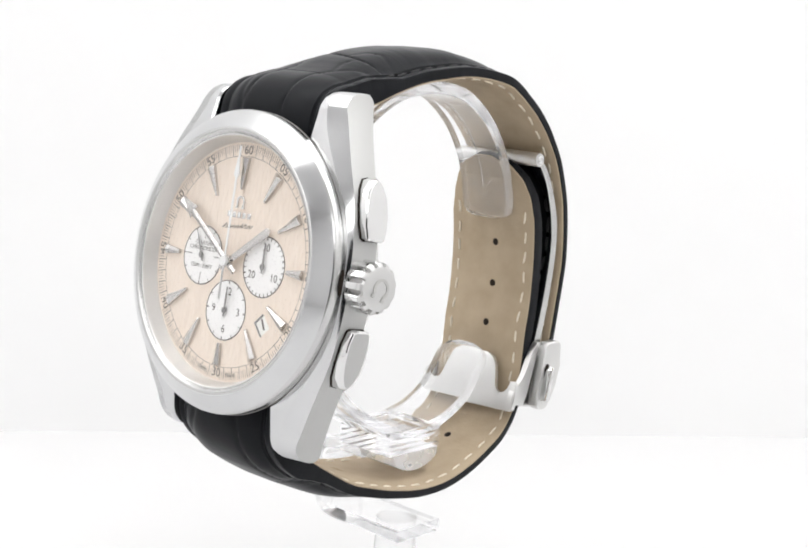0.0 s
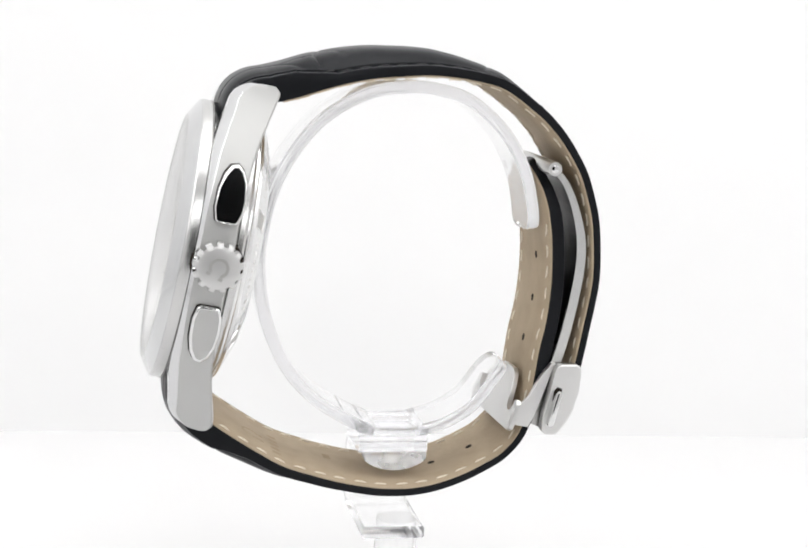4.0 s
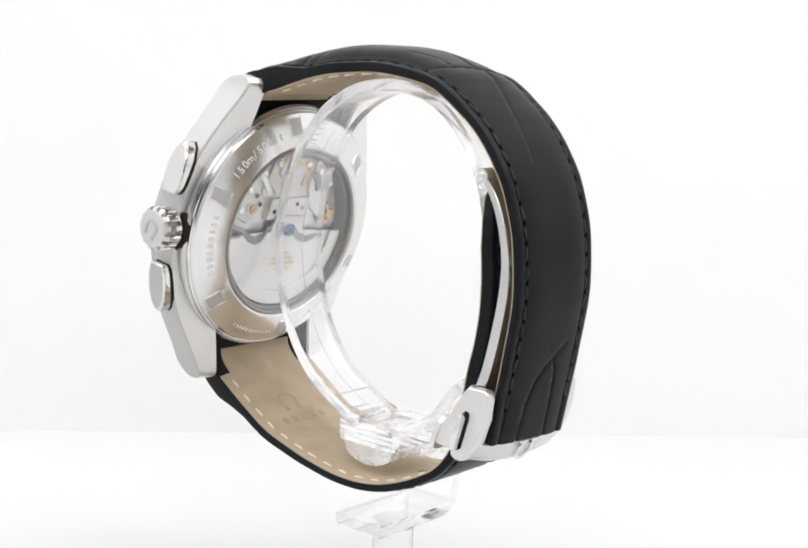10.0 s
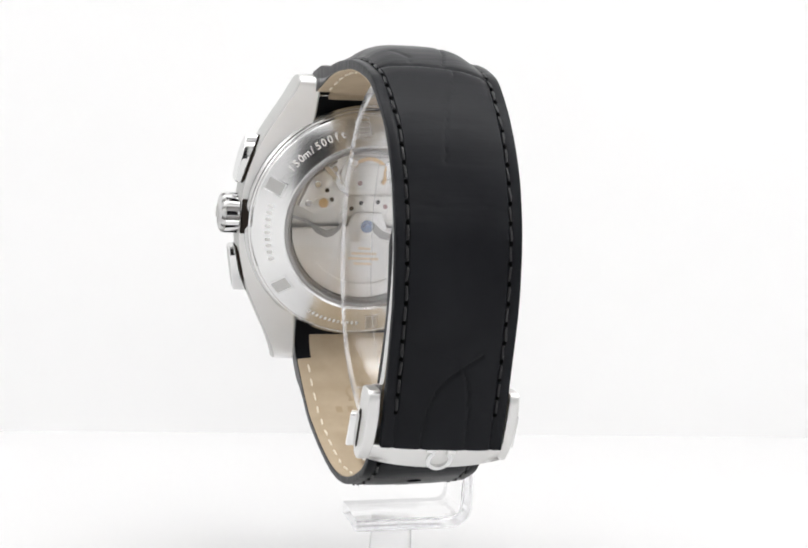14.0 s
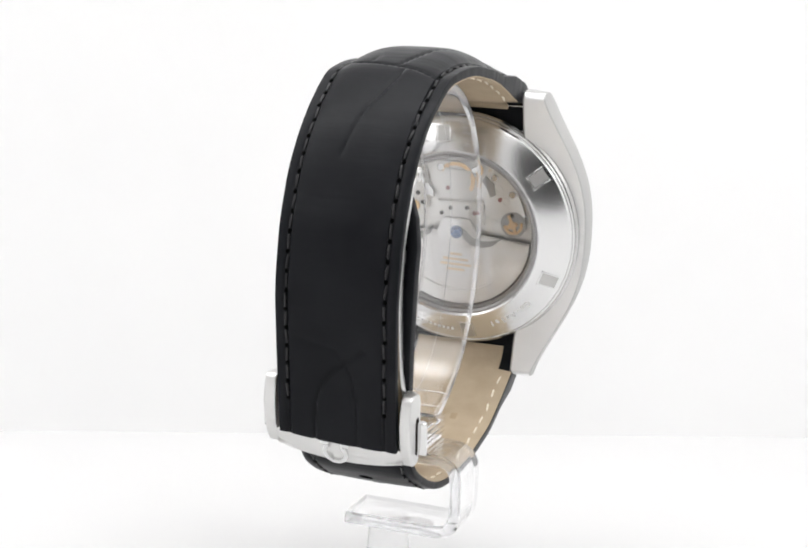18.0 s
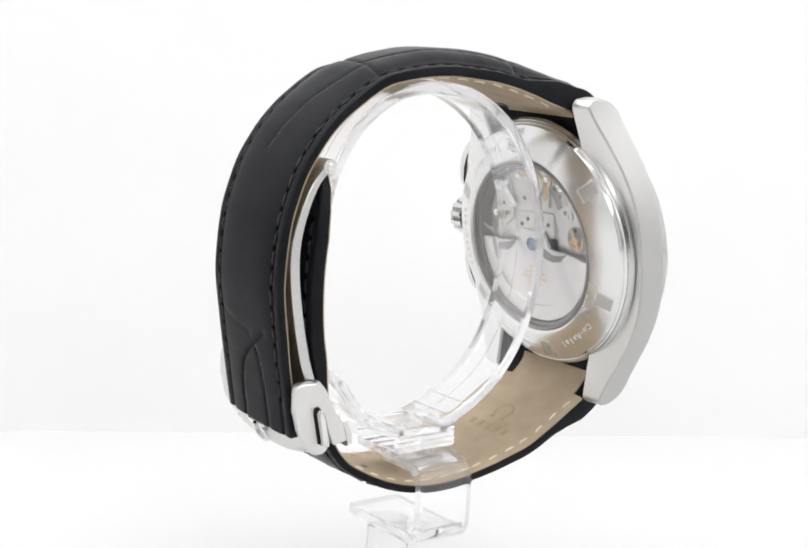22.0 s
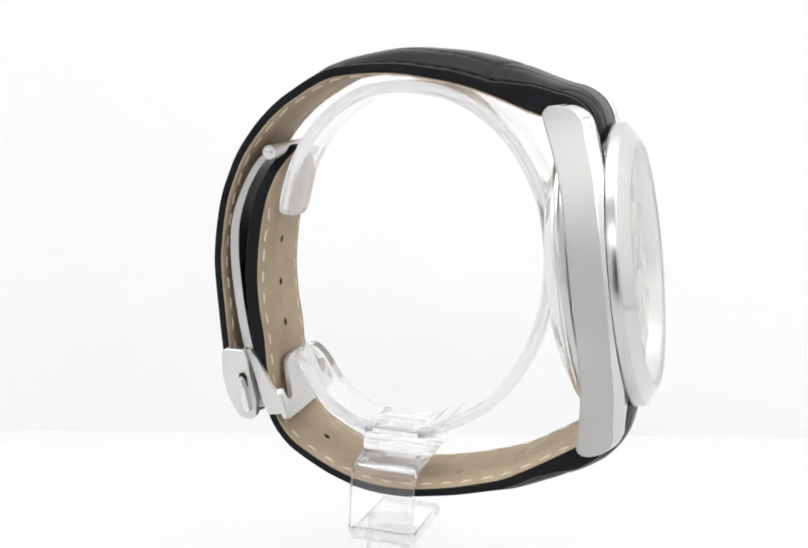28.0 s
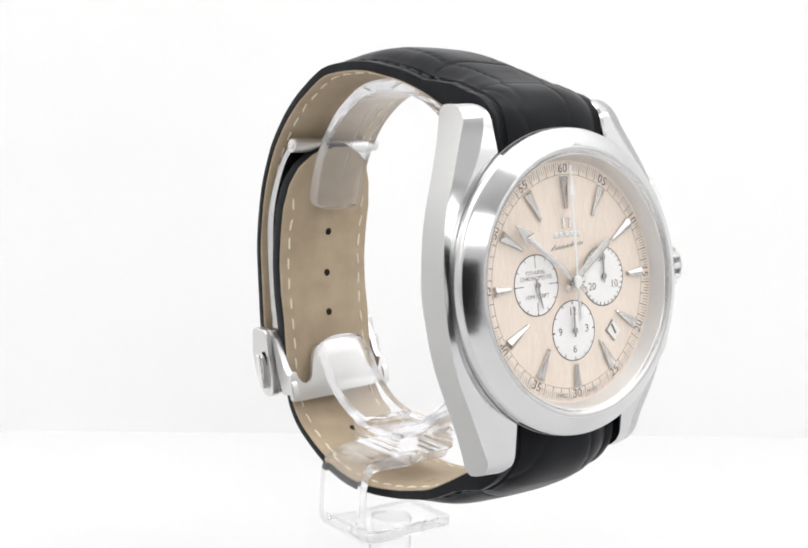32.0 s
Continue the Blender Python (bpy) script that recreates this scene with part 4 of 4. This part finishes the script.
def arc_at(y, z):
    return float(LS[np.argmin((LL[:, 0] - y) ** 2 + (LL[:, 1] - z) ** 2)])


for y, z in ((21.3, -36.9), (21.3, -43.9), (20.4, -50.8), (11.4, -68.2), (5.6, -70.9)):
    strap_hole(arc_at(y, z), "in")
for d in (51.6, 44.8):
    strap_hole(d, "out")
# stamped marks on the lining near the lower lug: a worn open ring and plain bars
def stamp(name, bm, d, u, turn=0):
    p = Vector((u, float(np.interp(d, LS, LL[:, 0])), float(np.interp(d, LS, LL[:, 1]))))
    t = Vector((0, float(np.interp(d, LS, LT[:, 0])), float(np.interp(d, LS, LT[:, 1])))).normalized()
    nrm = Vector((0, -t.z, t.y))
    m = Matrix((Vector((1, 0, 0)), t, nrm)).transposed().to_4x4()
    part(name, bm, STAMP, lower, "", Matrix.Translation(p + nrm * 0.245) @ m @ pose(0, 0, 0, 0, 0, turn), False)


stamp("stamp_ring", arch(1.55, 1.95, 0.012, 0.5), 14.4, 1.2, 180)
for k in range(5):
    stamp("stamp_bar", box(-0.55, 0.55, -0.8, 0.8, -0.01, 0.012), 18.6, -3.4 + 2.1 * k)
stamp("stamp_bar", box(-1.1, 1.1, -0.6, 0.6, -0.01, 0.012), 28.0, -2.0)

# ---------------------------------------------------------------- folding clasp
clasp = part("clasp", lathe([(0.01, -8.7), (1.05, -8.7), (1.15, -8.5), (1.15, 8.5), (1.05, 8.7), (0.01, 8.7)], 24, closed=False), STEEL, watch, "brushed and polished steel folding clasp", Matrix.Translation((U0, 20.6, -22.3)) @ pose(0, 0, 0, 0, 90, 0))
for s_ in (-1, 1):
    part("pin", lathe([(0.01, -0.1), (0.6, -0.1), (0.6, 0.1), (0.45, 0.16), (0.01, 0.16)], 20, closed=False), CHROME, clasp, "", Matrix.Translation((U0 + s_ * 8.75, 20.6, -22.3)) @ pose(0, 0, 0, 0, 90 * s_, 0))
BLADE = [(20.6, -22.3), (22.5, -24.4), (24.2, -28.2), (25.4, -32.9), (25.5, -37.6), (24.9, -42.5), (24.0, -47.4), (23.0, -51.5), (22.0, -54.5), (20.9, -58.5), (19.8, -62.6)]
bl, bt, bs = glide(BLADE, 0.8)


def blade_section(i):
    w = float(np.interp(bs[i], (0, 30, 44), (8.5, 8.7, 9.4)))
    o = float(np.interp(bs[i], (0, 6, 14, 44), (0.5, 0.7, 1.05, 1.15)))
    return [(U0 - w, -0.5), (U0 + w, -0.5), (U0 + w + 0.1, -0.4), (U0 + w + 0.1, o - 0.1), (U0 + w, o), (U0 - w, o), (U0 - w - 0.1, o - 0.1), (U0 - w - 0.1, -0.4)]


bm = sweep(bl, bt, blade_section)
bm.normal_update()
for f in bm.faces:              # the side that lies against the lining is polished
    c = f.calc_center_median()
    f.material_index = 1 if abs(f.normal.x) < 0.5 and f.normal.y * c.y + f.normal.z * (c.z + 42) > 0 else 0
part("blade", bm, [STEEL_TOP, CHROME], clasp, "curved satin steel clasp blade")
YZ = Matrix(((0, 0, 1, 0), (1, 0, 0, 0), (0, 1, 0, 0), (0, 0, 0, 1)))    # outline x, y to world y, z; height to x
SKEW = Matrix.Translation((U0, 23, -58)) @ pose(0, 0, 0, 0, -2.4, 0) @ Matrix.Translation((-U0, -23, 58))    # the clasp sits slightly askew
FORK = [(21.9, -53.0), (20.6, -54.5), (19.6, -56.4), (18.6, -58.4), (17.6, -59.4), (16.3, -60.3), (15.7, -61.3), (15.4, -62.5), (17.0, -62.9), (18.6, -63.2), (19.6, -61.1), (20.6, -58.2), (21.6, -55.4), (22.6, -53.0)]
for s_ in (-1, 1):
    lo, hi = sorted((s_ * 9.0, s_ * 10.1))
    firm(part("fork_arm", prism(FORK, U0 + lo, U0 + hi, 0.15), STEEL, clasp, "brushed steel side arm of the clasp", SKEW @ YZ))


def fork_band():
    """The inner plate of the clasp: a wide foot, two side prongs and a broad middle tongue, with rounded slits for the strap's tail."""
    pts = [(-10.2, -1.6), (-9.4, -2.0), (9.4, -2.0), (10.2, -1.6), (10.4, 0.2), (10.1, 2.4), (9.4, 3.0), (8.75, 2.9)]
    for k in range(9):
        a = radians(0 - 180 * k / 8)
        pts.append((7.15 + 1.5 * math.cos(a), 2.2 + 1.5 * math.sin(a)))
    pts += [(5.3, 3.6), (4.8, 5.2), (4.0, 6.4), (2.6, 7.0), (-2.6, 7.0), (-4.0, 6.4), (-4.8, 5.2), (-5.3, 3.6)]
    for k in range(9):
        a = radians(0 - 180 * k / 8)
        pts.append((-7.15 + 1.5 * math.cos(a), 2.2 + 1.5 * math.sin(a)))
    pts += [(-8.75, 2.9), (-9.4, 3.0), (-10.1, 2.4), (-10.4, 0.2)]
    return prism(pts[::-1], -0.4, 0.4, 0.12)


part("fork_plate", fork_band(), STEEL, clasp, "satin steel inner plate of the clasp", SKEW @ Matrix.Translation((U0, 16.2, -61.9)) @ pose(0, 0, 0, 90 - 17, 0, 0))
CHEEK = [(22.1, -54.1), (22.35, -53.25), (22.9, -52.9), (25.6, -52.9), (26.25, -53.3), (26.4, -54.3), (26.1, -57.2), (25.3, -60.4), (24.3, -62.2), (23.0, -63.8), (22.2, -64.1), (21.0, -64.0), (20.3, -63.4), (20.5, -60.6), (21.5, -57.0)]
SLOT = [(22.0, -57.0), (22.6, -56.4), (23.3, -56.7), (23.3, -57.6), (22.2, -62.2), (21.4, -62.6)]
BUTTON = [(22.2, -57.3), (22.7, -56.8), (23.0, -57.4), (21.9, -62.2), (21.2, -62.5), (20.9, -62.2)]
for s_ in (-1, 1):
    lo, hi = (9.75, 11.6) if s_ > 0 else (-11.1, -9.45)
    bm = prism(CHEEK, lo, hi)
    bmesh.ops.bevel(bm, geom=bm.edges[:], offset=0.45, segments=4, profile=0.5, affect="EDGES", clamp_overlap=True)
    cheek = part("cheek", bm, STEEL, clasp, "brushed steel cheek of the buckle", SKEW @ Matrix.Translation((U0, 0, 0)) @ YZ)
    firm(cheek)
    # a dark plate on the cheek draws the slot's shade
    lo, hi = (11.5, 11.64) if s_ > 0 else (-11.14, -11.0)
    part("button_slot", prism(SLOT, lo, hi), HOLE, cheek, "", SKEW @ Matrix.Translation((U0, 0, 0)) @ YZ, False)
    lo, hi = (11.4, 13.0) if s_ > 0 else (-12.5, -10.9)
    bm = prism(BUTTON, lo, hi)
    bmesh.ops.bevel(bm, geom=bm.edges[:], offset=0.15, segments=2, profile=0.5, affect="EDGES")
    part("push_button", bm, CHROME, cheek, "polished steel release button", SKEW @ Matrix.Translation((U0, 0, 0)) @ YZ)
ENDBAR = [(25.0, -61.2), (25.5, -61.3), (25.6, -61.6), (25.1, -63.2), (24.1, -64.5), (23.7, -64.85), (22.6, -65.0), (21.6, -64.5), (22.6, -63.6), (24.0, -62.2)]
bm = bmesh.new()
rows = []
for k in range(25):
    u = -9.8 + 19.7 * k / 24
    lift = 1.15 * (abs(u - 0.2) / 10) ** 2.2       # the lower edge bows: its ends rise
    rows.append([bm.verts.new((y - 1.1 * (y > 23.9) * (abs(u) / 10) ** 3, z + lift * min(1, max(0, (-61.3 - z) / 3.0)), U0 + u)) for y, z in ENDBAR])
for a, b in zip(rows, rows[1:]):
    for k in range(len(ENDBAR)):
        bm.faces.new((a[k - 1], a[k], b[k], b[k - 1]))
bm.faces.new(rows[0])
bm.faces.new(rows[-1][::-1])
bar = part("end_bar", bm, STEEL, clasp, "satin steel end bar of the buckle", SKEW @ YZ)
part("badge", arch(1.35, 1.95, 0.65, 1.0), CHROME, bar, "raised steel badge", SKEW @ Matrix.Translation((U0, 24.85, -63.0)) @ Matrix(((-1, 0, 0, 0), (0, -0.46, 0.888, 0), (0, -0.888, -0.46, 0), (0, 0, 0, 1))))
for y, z in ((-26.4, -14.2), (-34.0, -59.5)):
    part("spring_bar", lathe([(0.01, -11.3), (0.75, -11.3), (0.75, 11.3), (0.01, 11.3)], 16, closed=False), CHROME, watch, "", Matrix.Translation((0, y, z)) @ pose(0, 0, 0, 0, 90, 0))

# ---------------------------------------------------------------- clear display stand
stand = thing("display_stand", -100.0, "clear acrylic watch display stand with open ring", "stand")
RING = [(19.2, -32.6), (18.7, -28.6), (17.0, -22.9), (13.4, -17.2), (8.0, -12.8), (2.8, -11.2), (-2.0, -11.0), (-8.2, -12.2), (-14.6, -16.0), (-19.1, -21.4), (-22.1, -27.6), (-23.6, -35.0), (-23.6, -41.0), (-22.3, -47.6), (-19.2, -54.4), (-14.4, -59.8), (-7.8, -63.8), (-4.7, -65.0)]
ARM = [(2.5, -65.0), (6.6, -63.8), (11.0, -61.0), (14.0, -56.9), (16.4, -54.2)]


def ribbon(points, half, thick, tip_end, corner):
    line, tan, s = glide(points, 0.45)

    def section(i):
        d = s[i] if tip_end == "start" else s[-1] - s[i]
        e = max(0.0, corner - d)
        w = half - corner + math.sqrt(max(0.0, corner * corner - e * e))
        t = thick / 2
        return [(-w + 0.35, -t), (w - 0.35, -t), (w, -t + 0.35), (w, t - 0.35), (w - 0.35, t), (-w + 0.35, t), (-w, t - 0.35), (-w, -t + 0.35)]

    return sweep(line, tan, section)


def edged(bm, flat=0.5):
    """Gives the narrow side faces of a strip the sawn, whitish finish."""
    bm.normal_update()
    for f in bm.faces:
        if abs(f.normal.x) > flat:
            f.material_index = 1
    return bm


ring = part("ring", edged(ribbon(RING, 5.0, 1.9, "start", 2.4)), [ACRYLIC, ACRYLIC_EDGE], stand, "clear open ring inside the strap")
arm = part("arm", edged(ribbon(ARM, 5.0, 1.9, "end", 3.2)), [ACRYLIC, ACRYLIC_EDGE], stand, "short clear lower arm")
rl, rt, rs = glide(RING, 0.9)
for x, d, length, turn in ((-1.2, 5.0, 2.6, 38), (1.4, 6.2, 2.0, -52), (0.4, 4.2, 1.6, -35)):
    p = Vector((x, float(np.interp(d, rs, rl[:, 0])), float(np.interp(d, rs, rl[:, 1]))))
    t = Vector((0, float(np.interp(d, rs, rt[:, 0])), float(np.interp(d, rs, rt[:, 1])))).normalized()
    nrm = Vector((0, -t.z, t.y))
    part("scratch", box(-0.035, 0.035, -length / 2, length / 2, -0.02, 0.02), ACRYLIC_EDGE, ring, "", Matrix.Translation(p + nrm * 0.95) @ Matrix(((1, 0, 0), t, nrm)).transposed().to_4x4() @ pose(0, 0, 0, 0, 0, turn))
part("mould_seam", sweep(rl[6:], rt[6:], lambda i: [(-0.06, 0.8), (0.06, 0.8), (0.06, 0.9), (-0.06, 0.9)]), ACRYLIC_EDGE, ring, "fine moulding seam")
# short measuring ridges beside the top of the ring, and two moulded joints low on it
ridge = piece_mesh("ridge", box(-0.8, 0.8, -0.09, 0.09, -0.05, 0.12), ACRYLIC_EDGE)
joint = piece_mesh("joint", box(-4.6, 4.6, -0.12, 0.12, -0.05, 0.14), ACRYLIC_EDGE)
for me, d, xs in [(ridge, 45 + 1.25 * k, (-3.9, 3.9)) for k in range(8)] + [(joint, rs[-1] - 6.0, (0,)), (joint, rs[-1] - 2.4, (0,))]:
    p = Vector((0, float(np.interp(d, rs, rl[:, 0])), float(np.interp(d, rs, rl[:, 1]))))
    t = Vector((0, float(np.interp(d, rs, rt[:, 0])), float(np.interp(d, rs, rt[:, 1])))).normalized()
    nrm = Vector((0, -t.z, t.y))
    turn = Matrix(((1, 0, 0), t, nrm)).transposed().to_4x4()
    for x in xs:
        piece(me.name.split(".")[0], me, ring, Matrix.Translation(p + nrm * 0.85 + Vector((x, 0, 0))) @ turn)
RIB = [(0.0, -65.1), (4.5, -65.1), (4.7, -64.55), (5.6, -64.5), (5.8, -64.65), (5.8, -65.25), (5.4, -65.35), (5.4, -65.5), (5.8, -65.6), (5.8, -66.2), (5.4, -66.3), (5.4, -66.45), (5.8, -66.55), (5.8, -67.1), (5.45, -67.2), (5.45, -67.3), (5.75, -67.4), (5.75, -67.9), (5.5, -68.05), (5.5, -68.2), (0.0, -68.2)]
CLAMP = RIB + [(-u, z) for u, z in RIB[-2:0:-1]]
part("clamp", prism(CLAMP, -3.8, 7.2), ACRYLIC_BLOCK, stand, "clear ribbed clamp block", Matrix(((1, 0, 0, 0), (0, 0, -1, 0), (0, 1, 0, 0), (0, 0, 0, 1))))
boss = [(3.8, -68.22)] + [(8.27 * math.cos(radians(a)) - 1.35, -62.93 + 8.27 * math.sin(radians(a))) for a in range(-52, -129, -6)] + [(-6.5, -68.22)]
part("boss", prism(boss, -2.0, 5.6, 0.2), ACRYLIC_LENS, stand, "clear rounded boss", YZ)
BRACKET = [(-1.6, -69.25), (-4.0, -69.25), (-8.4, -69.25), (-10.7, -70.1), (-11.4, -72.2), (-11.4, -75.0), (-11.4, -78.6), (-10.7, -80.4), (-8.8, -81.0), (-4, -81.0), (2, -81.0), (6.9, -81.0)]
bk, bkt, _ = glide(BRACKET, 0.7)
bm = bmesh.new()
rows = []
for p, t in zip(bk, bkt):
    nx, nz = -t[1], t[0]
    rows.append([bm.verts.new((p[0] + nx * o, v, p[1] + nz * o)) for v, o in ((-6.2, -0.7), (-5.9, -1.0), (3.5, -1.0), (3.8, -0.7), (3.8, 0.7), (3.5, 1.0), (-5.9, 1.0), (-6.2, 0.7))])
for a, b in zip(rows, rows[1:]):
    for k in range(8):
        bm.faces.new((a[k - 1], a[k], b[k], b[k - 1])).material_index = 1 if k in (0, 4) else 0
bm.faces.new(rows[0]).material_index = 1
bm.faces.new(rows[-1][::-1]).material_index = 1
part("bracket", bm, [ACRYLIC, ACRYLIC_EDGE], stand, "clear bent bracket")
part("stem", lathe([(0.01, -100.0), (3.6, -100.0), (3.4, -86.0), (3.3, -82.05), (0.01, -82.05)], 32, closed=False), FROSTED, stand, "frosted clear stem", Matrix.Translation((0.3, 0.6, 0)))


# ---------------------------------------------------------------- what moves
def motions():
    times = [0.5 * k for k in range(65)]
    for ob in (watch, stand):
        z = (OFF + BASE[ob.name]) * 0.001
        walk(ob, [(t, pose(0, 0, z, 0, 0, TURN0 + RATE * t)) for t in times])
    for ob, start, rate in ((hour_hand, 55.6, 0.00833), (minute_hand, 305.0, 0.1), (small_seconds, -24.0, 6.0)):
        x, y, n = ob["axle"]
        walk(ob, [(t, metres(at_head(x, y, n, -(start + rate * t)), watch)) for t in times])
    for ob in (chrono_hand, minute_counter, hour_counter):
        x, y, n = ob["axle"]
        ob.matrix_basis = metres(at_head(x, y, n, 0), watch)


motions()
